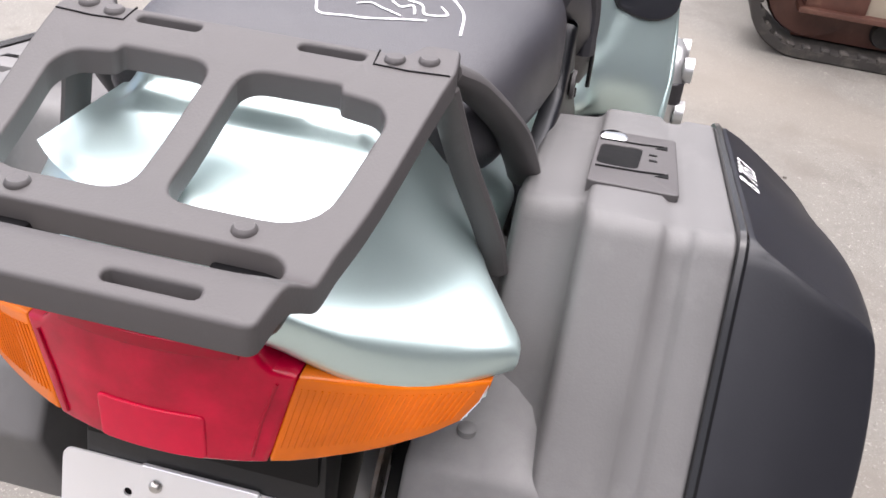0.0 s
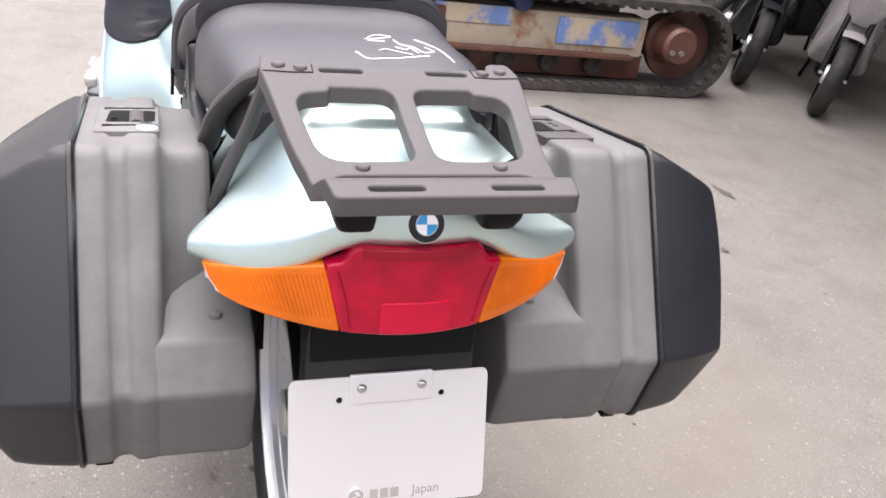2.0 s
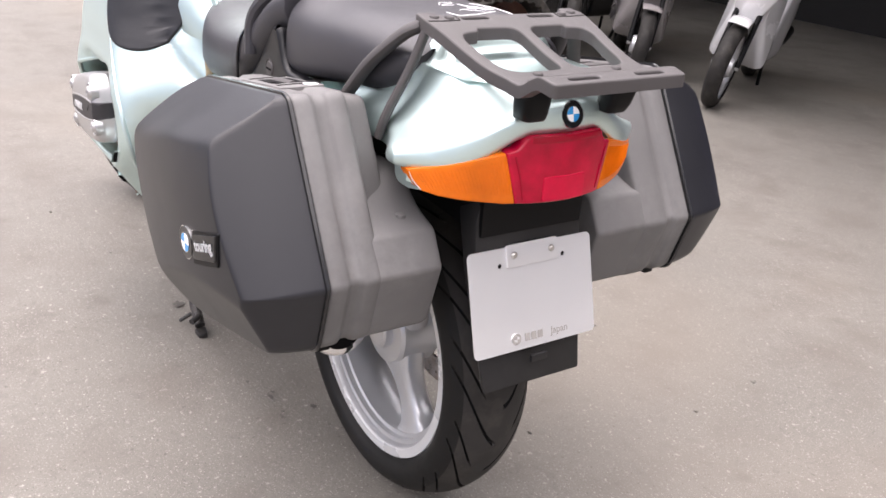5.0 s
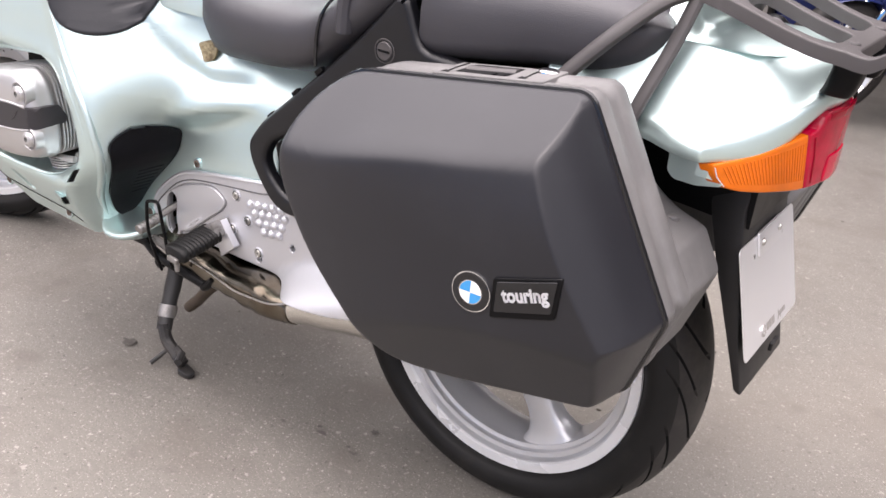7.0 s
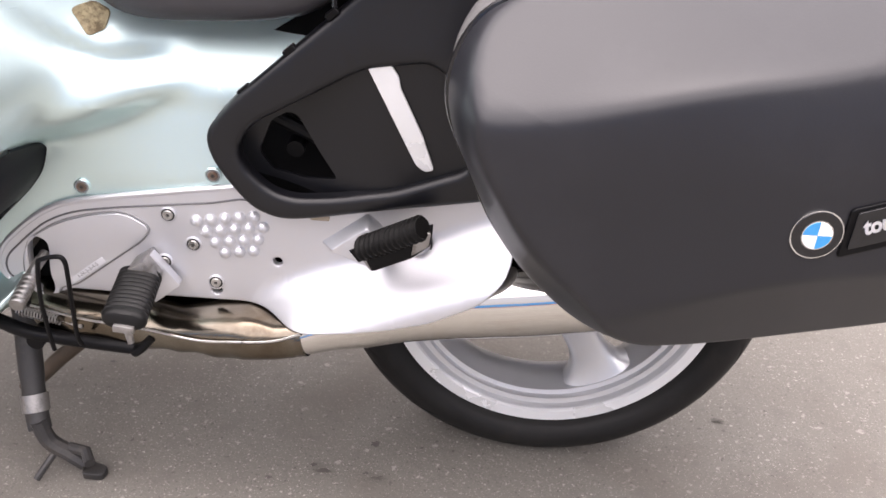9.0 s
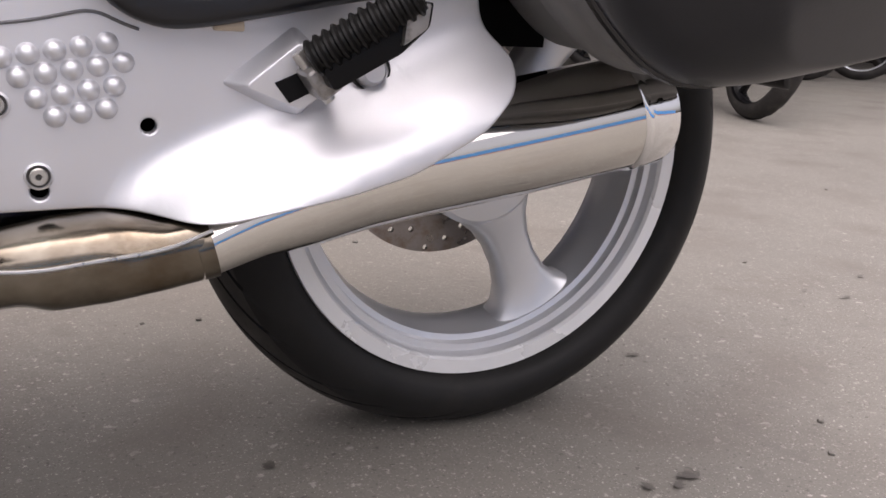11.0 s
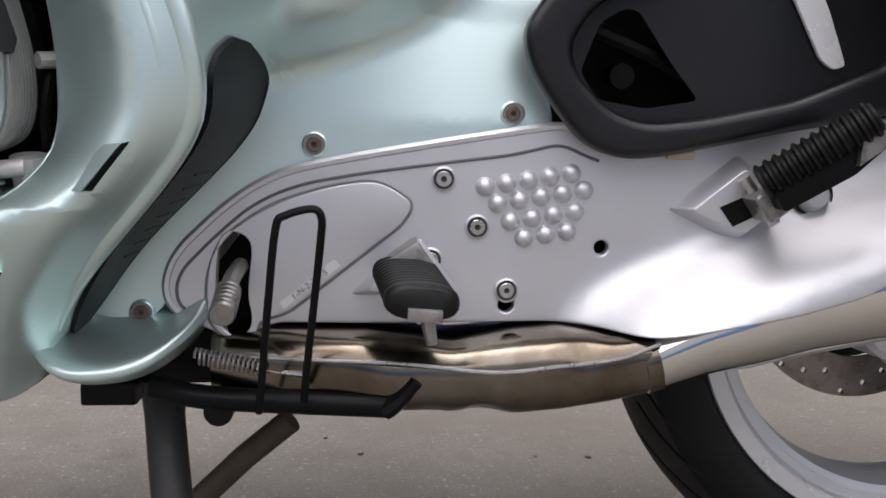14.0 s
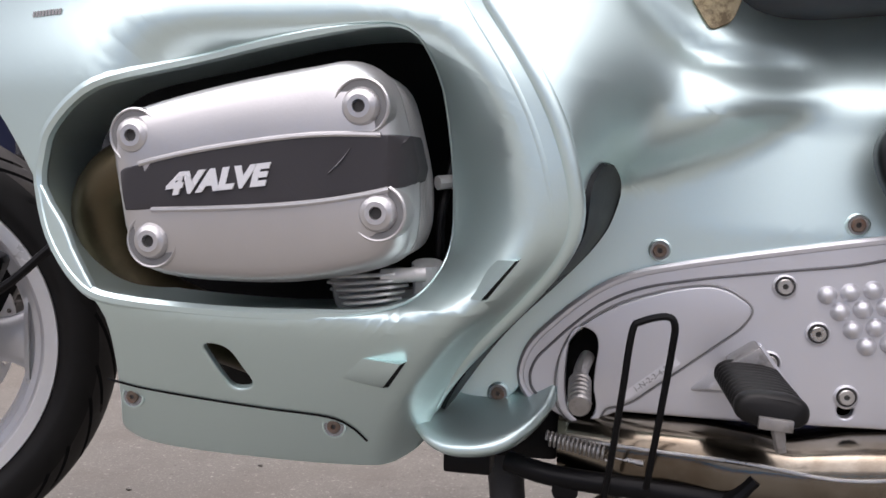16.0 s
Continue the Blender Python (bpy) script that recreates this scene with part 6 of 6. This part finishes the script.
NAVY = surface("dark_blue_paint", (0.015, 0.022, 0.07), 0.4, 0, 0.2, 5, 150, 0.1)

# rubber-tracked undercarriage, its long side towards the yard
digger = thing("crawler_undercarriage", "rusty blue tracked digger undercarriage with a rubber track", "crawler", pose(2.95, 0, 0))
Y0, Y1, DEPTH = -0.93, -2.50, 0.34
loop = []
for k in range(25):
    a = -math.pi / 2 - math.pi * k / 24
    loop.append((Y1 + 0.25 * math.cos(a) * 1.0, 0.25 + 0.25 * math.sin(a)))
for k in range(25):
    a = math.pi / 2 - math.pi * k / 24
    loop.append((Y0 + 0.25 * math.cos(a), 0.25 + 0.25 * math.sin(a)))


def inset(q, d):
    cy = min(max(q[0], Y1), Y0)
    v = Vector((q[0] - cy, q[1] - 0.25))
    v = v.normalized() * (v.length - d)
    return cy + v.x, 0.25 + v.y


rings = [[(x, y, z) for y, z in [inset(q, d) for q in loop]] for x, d in ((0, 0.006), (0.01, 0.0), (DEPTH - 0.01, 0.0), (DEPTH, 0.006), (DEPTH, 0.040), (0.0, 0.040))]
track = part("track_belt", loft(rings, close_v=True, cap=False), TRACK, digger, "dusty black rubber track belt")
length = 2 * (Y0 - Y1) + 2 * math.pi * 0.25
for k in range(64):
    s = length * k / 64
    if s < Y0 - Y1:
        y, z, a = Y1 + s, 0.04, 0
    elif s < Y0 - Y1 + math.pi * 0.25:
        t = (s - (Y0 - Y1)) / 0.25
        y, z, a = Y0 + 0.21 * math.sin(t), 0.25 - 0.21 * math.cos(t), t
    elif s < 2 * (Y0 - Y1) + math.pi * 0.25:
        y, z, a = Y0 - (s - (Y0 - Y1) - math.pi * 0.25), 0.46, math.pi
    else:
        t = (s - 2 * (Y0 - Y1) - math.pi * 0.25) / 0.25
        y, z, a = Y1 - 0.21 * math.sin(t), 0.25 + 0.21 * math.cos(t), math.pi + t
    part("track_lug", box((0.05, 0.035, 0.03), (0.026, y, z), 0.006, 1, pose(0, 0, 0, math.degrees(a))), TRACK, track)
frame_plate = part("track_frame", box((0.16, 1.30, 0.20), (0.16, -1.60, 0.285), 0.012), CREAM, digger, "cream painted track frame streaked with rust")
part("paint_patch", box((0.012, 0.46, 0.135), (0.076, -1.97, 0.30), 0.003), WORN_BLUE, frame_plate, "faded blue paint patch")
part("paint_patch", box((0.010, 0.40, 0.09), (0.077, -1.28, 0.345), 0.003), WORN_BLUE, frame_plate, "faded blue paint patch")
part("frame_end", box((0.18, 0.24, 0.19), (0.15, -1.02, 0.28), 0.02), RUST, digger)
part("sticker", box((0.004, 0.07, 0.03), (0.058, -1.0, 0.345), 0.001), PLATE, digger, "small white sticker")
part("frame_lip", box((0.20, 1.30, 0.022), (0.13, -1.53, 0.186), 0.004), RUST, digger)
# Added rust-brown box that stands in for rusty shadow below the frame.
part("frame_shadow_plate", box((0.10, 1.40, 0.13), (0.20, -1.60, 0.115), 0.004), RUST, digger)
part("drive_hub", lathe([(0, -0.145), (0.085, -0.14), (0.100, -0.12), (0.105, 0.0), (0.125, 0.02), (0.13, 0.10)], (0.12, -2.42, 0.275), 36, "x"), RUST, digger, "brown drive hub with two bolts")
for dz in (-0.035, 0.02):
    part("hub_bolt", lathe([(0, -0.012), (0.014, -0.012), (0.016, 0.0)], (-0.022, -2.40 - dz, 0.235 + 0.01), 12, "x"), BOLT, digger)
part("sprocket", lathe([(0.05, -0.02), (0.185, -0.02), (0.19, 0.0), (0.185, 0.02), (0.05, 0.02)], (0.17, -2.50, 0.25), 30, "x"), RUST, digger)
part("idler", lathe([(0, -0.03), (0.19, -0.03), (0.2, 0.0), (0.19, 0.04), (0, 0.04)], (0.17, -0.95, 0.25), 30, "x"), RUST, digger)
part("top_roller", lathe([(0, -0.03), (0.045, -0.02), (0.05, 0.0), (0.05, 0.12), (0, 0.12)], (0.06, -1.52, 0.425), 24, "x"), NAVY, digger, "blue top roller")
for y in (-1.25, -1.5, -1.75, -2.0):
    part("track_roller", lathe([(0, -0.06), (0.05, -0.06), (0.055, -0.04), (0.055, 0.06), (0, 0.06)], (0.17, y, 0.12), 20, "x"), TRACK, digger)
part("upper_body", box((1.3, 1.7, 0.8), (0.95, -1.6, 0.96), 0.05, 3), NAVY, digger, "dark blue digger upper body")
part("slew_ring", lathe([(0, 0.5), (0.4, 0.5), (0.4, 0.58), (0, 0.58)], (0.8, -1.6, 0), 32, "z"), RUST, digger)
part("far_track", box((0.34, 2.0, 0.48), (1.25, -1.7, 0.242), 0.2, 4), TRACK, digger)


def painted(name, c, rough=0.25):
    return surface(name, c, rough, 0.1, 0.05, 4, 100, 0.0, 0.05, 0.5)


WHITE_P, SILVER_P, BLACK_P, CHARCOAL_P, NAVY_P = painted("white_scooter_paint", (0.70, 0.70, 0.71)), painted("silver_scooter_paint", (0.30, 0.28, 0.28)), painted("black_scooter_paint", (0.02, 0.02, 0.022)), painted("charcoal_scooter_paint", (0.022, 0.024, 0.030)), painted("navy_bike_paint", (0.02, 0.03, 0.12))


# parked scooters and small motorcycles, front wheel towards the yard
def two_wheeler(kind, paint, R, spokes, label):
    """Faces +y; the front tyre stands on the origin."""
    root = thing(kind, label, "scooter" if kind == "scooter" else "motorcycle", group="parked two-wheelers")
    body = part("body", loft([rounded([(-w, y, z0), (w, y, z0), (w * 0.8, y, z1), (-w * 0.8, y, z1)], 0.06, 4) for y, w, z0, z1 in
                              ((-0.18, 0.10, 0.30 + R * 0.7, 0.92), (-0.32, 0.17, 0.22, 0.98), (-0.42, 0.16, 0.20, 0.60), (-0.7, 0.15, 0.20, 0.40), (-0.85, 0.17, 0.22, 0.70), (-1.35, 0.14, 0.42, 0.76))]), paint, root, sharp=50)
    part("front_shield", soften(loft([rounded([(-w, y, z), (w, y, z), (w * 0.85, y - 0.07, z), (-w * 0.85, y - 0.07, z)], 0.02, 3) for y, w, z in ((-0.12, 0.06, 0.50), (-0.06, 0.14, 0.66), (-0.10, 0.19, 0.88), (-0.18, 0.17, 1.02))]), 30, 0.01), paint, body)
    part("seat", box((0.26, 0.62, 0.10), (0, -1.05, 0.78), 0.04, 3), VINYL, root)
    part("handlebar", tube([(-0.32, -0.30, 1.02), (-0.1, -0.2, 1.05), (0.1, -0.2, 1.05), (0.32, -0.30, 1.02)], 0.015, 8), BLACK, root)
    for y, front in ((0.0, 1), (-1.22, 0)):
        rings = []
        for k in range(72):
            a, ring = 2 * math.pi * k / 72, []
            for j in range(15):
                b = math.pi * (j / 14 - 0.5) * 1.25
                r = R - 0.045 + 0.045 * math.cos(b) - (0.004 if (k + abs(j - 7)) % 4 == 0 and 2 < j < 12 else 0)
                ring.append((0.046 * math.sin(b), y + r * math.cos(a), R + r * math.sin(a)))
            rings.append(ring)
        tyre = part("tyre", loft(rings, close_u=False, close_v=True), TREAD, root)
        silver = RIM if paint is CHARCOAL_P or paint is WHITE_P else BLACK
        part("rim", lathe([(R - 0.058, 0.034), (R - 0.052, 0.036), (R - 0.066, 0.030), (R - 0.078, 0.012), (R - 0.078, -0.012), (R - 0.066, -0.030), (R - 0.052, -0.036), (R - 0.058, -0.034)], (0, y, R), 48, "x"), CHROME if spokes > 6 else silver, tyre)
        part("hub", lathe([(0, 0.05), (0.05, 0.05), (0.06, 0.03), (0.06, -0.03), (0.05, -0.05), (0, -0.05)], (0, y, R), 24, "x"), RIM, tyre)
        for k in range(spokes):
            a = 2 * math.pi * k / spokes
            o = 0.02 * (1 if k % 2 else -1) if spokes > 6 else 0
            b = a + (0.5 if k % 4 < 2 else -0.5 if spokes > 6 else 0) if spokes > 6 else a
            part("spoke", tube([(o, y + 0.045 * math.cos(a), R + 0.045 * math.sin(a)), (0, y + (R - 0.07) * math.cos(b * 0.25 + a * 0.75), R + (R - 0.07) * math.sin(b * 0.25 + a * 0.75))], 0.0022 if spokes > 6 else 0.017, 6), CHROME if spokes > 6 else silver, tyre)
        if front:
            for s in (1, -1):
                part("fork_leg", tube([(s * 0.065, y - 0.01, R), (s * 0.065, y - 0.10, R + 0.25), (s * 0.06, y - 0.2, 0.72)], 0.016, 10), CHROME if spokes > 6 else BLACK, root)
                part("axle_nut", tube([(s * 0.055, y, R), (s * 0.078, y, R)], 0.010, 8), BOLT, root)
            part("mudguard", loft([[(0.06 * math.sin(b), y + (R + 0.02 + 0.012 * math.cos(b)) * math.cos(a), R + (R + 0.02 + 0.012 * math.cos(b)) * math.sin(a)) for b in [math.pi * (j / 8 - 0.5) for j in range(9)]] for a in [radians(65 + 8 * k) for k in range(11)]], close_u=False), paint, root)
        else:
            part("exhaust", tube([(-0.11, y + 0.35, R + 0.02), (-0.12, y, R + 0.06), (-0.12, y - 0.2, R + 0.09)], 0.04, 12), BLACK, root)
    part("main_stand", tube([(-0.12, -0.92, 0.0), (-0.09, -0.86, 0.26), (0.09, -0.86, 0.26), (0.12, -0.92, 0.0)], 0.012, 8), BLACK, root)
    return root


parked = [two_wheeler("scooter", BLACK_P, 0.235, 3, "black scooter with thin front wheel in the dark shed"), two_wheeler("scooter", SILVER_P, 0.225, 3, "silver scooter with black wheel in the dark shed"),
          two_wheeler("scooter", WHITE_P, 0.245, 3, "white scooter at the shed's edge"), two_wheeler("small_motorcycle", NAVY_P, 0.285, 24, "dark blue small motorcycle with chrome spoked wheels"),
          two_wheeler("scooter", CHARCOAL_P, 0.29, 3, "charcoal scooter with silver three-spoke wheels"), two_wheeler("small_motorcycle", BLACK_P, 0.32, 3, "black motorcycle with dusty worn front tyre")]
for ob, (x, y, turn) in zip(parked, ((3.36, -3.13, 56), (2.78, -3.24, 50), (2.13, -3.27, 30), (0.31, -3.22, -45), (-4.85, -4.05, 40), (-2.62, -2.25, -16))):
    ob.matrix_basis = pose(x, y, 0, 0, -10, turn)
for ob, x, y, turn in ((parked[3], 1.10, -4.05, -45), (parked[1], -4.25, -3.80, 45), (parked[4], -5.5, -4.1, 38), (parked[0], 4.1, -3.5, 8), (parked[1], -6.4, -4.5, 35)):
    copy_thing(ob, pose(x, y, 0, 0, -10, turn))

# far across the yard, behind the camera: a long low blue sheet fence
FENCE_BLUE = surface("fence_blue_paint", (0.08, 0.33, 0.74), 0.5, 0, 0.12, 3, 160, 0.1, 0.1)
FENCE_FOOT = surface("fence_foot_orange", (0.50, 0.22, 0.11), 0.6, 0, 0.15, 3, 160, 0.1, 0.1)
fence = thing("sheet_fence", "long blue sheet metal fence with an orange foot across the yard", "fence", pose(0, 16, 0))
for k in range(24):
    part("panel", box((1.96, 0.04, 1.60), (-23 + 2 * k, 0, 1.18), 0.01, 1), FENCE_BLUE, fence)
    part("kickboard", box((1.96, 0.04, 0.34), (-23 + 2 * k, 0, 0.19), 0.01, 1), FENCE_FOOT, fence)
    part("post", box((0.06, 0.06, 2.0), (-24 + 2 * k, 0.06, 1.0), 0.005, 1), FIN, fence)

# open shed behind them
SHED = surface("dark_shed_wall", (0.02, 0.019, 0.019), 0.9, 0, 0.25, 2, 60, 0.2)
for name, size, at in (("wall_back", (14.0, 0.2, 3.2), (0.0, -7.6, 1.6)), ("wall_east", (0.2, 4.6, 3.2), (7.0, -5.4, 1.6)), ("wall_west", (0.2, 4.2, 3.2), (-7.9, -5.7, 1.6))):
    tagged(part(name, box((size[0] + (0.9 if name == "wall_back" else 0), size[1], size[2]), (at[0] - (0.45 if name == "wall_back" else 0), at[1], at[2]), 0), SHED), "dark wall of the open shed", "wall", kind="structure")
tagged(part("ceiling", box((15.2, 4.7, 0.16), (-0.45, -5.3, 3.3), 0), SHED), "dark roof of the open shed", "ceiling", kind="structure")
post = thing("shed_post", "pale grey painted steel post of the shed", "post", pose(1.02, -4.45, 0))
part("shaft", box((0.16, 0.16, 3.22), (0, 0, 1.61), 0.012), surface("pale_grey_paint", (0.50, 0.50, 0.48), 0.5, 0, 0.08, 4, 200, 0.05, tint=(0.3, 0.28, 0.25), tint_at=(0.6, 0.8)), post)
part("base_plate", box((0.24, 0.24, 0.012), (0, 0, 0.006), 0.002), FIN, post)
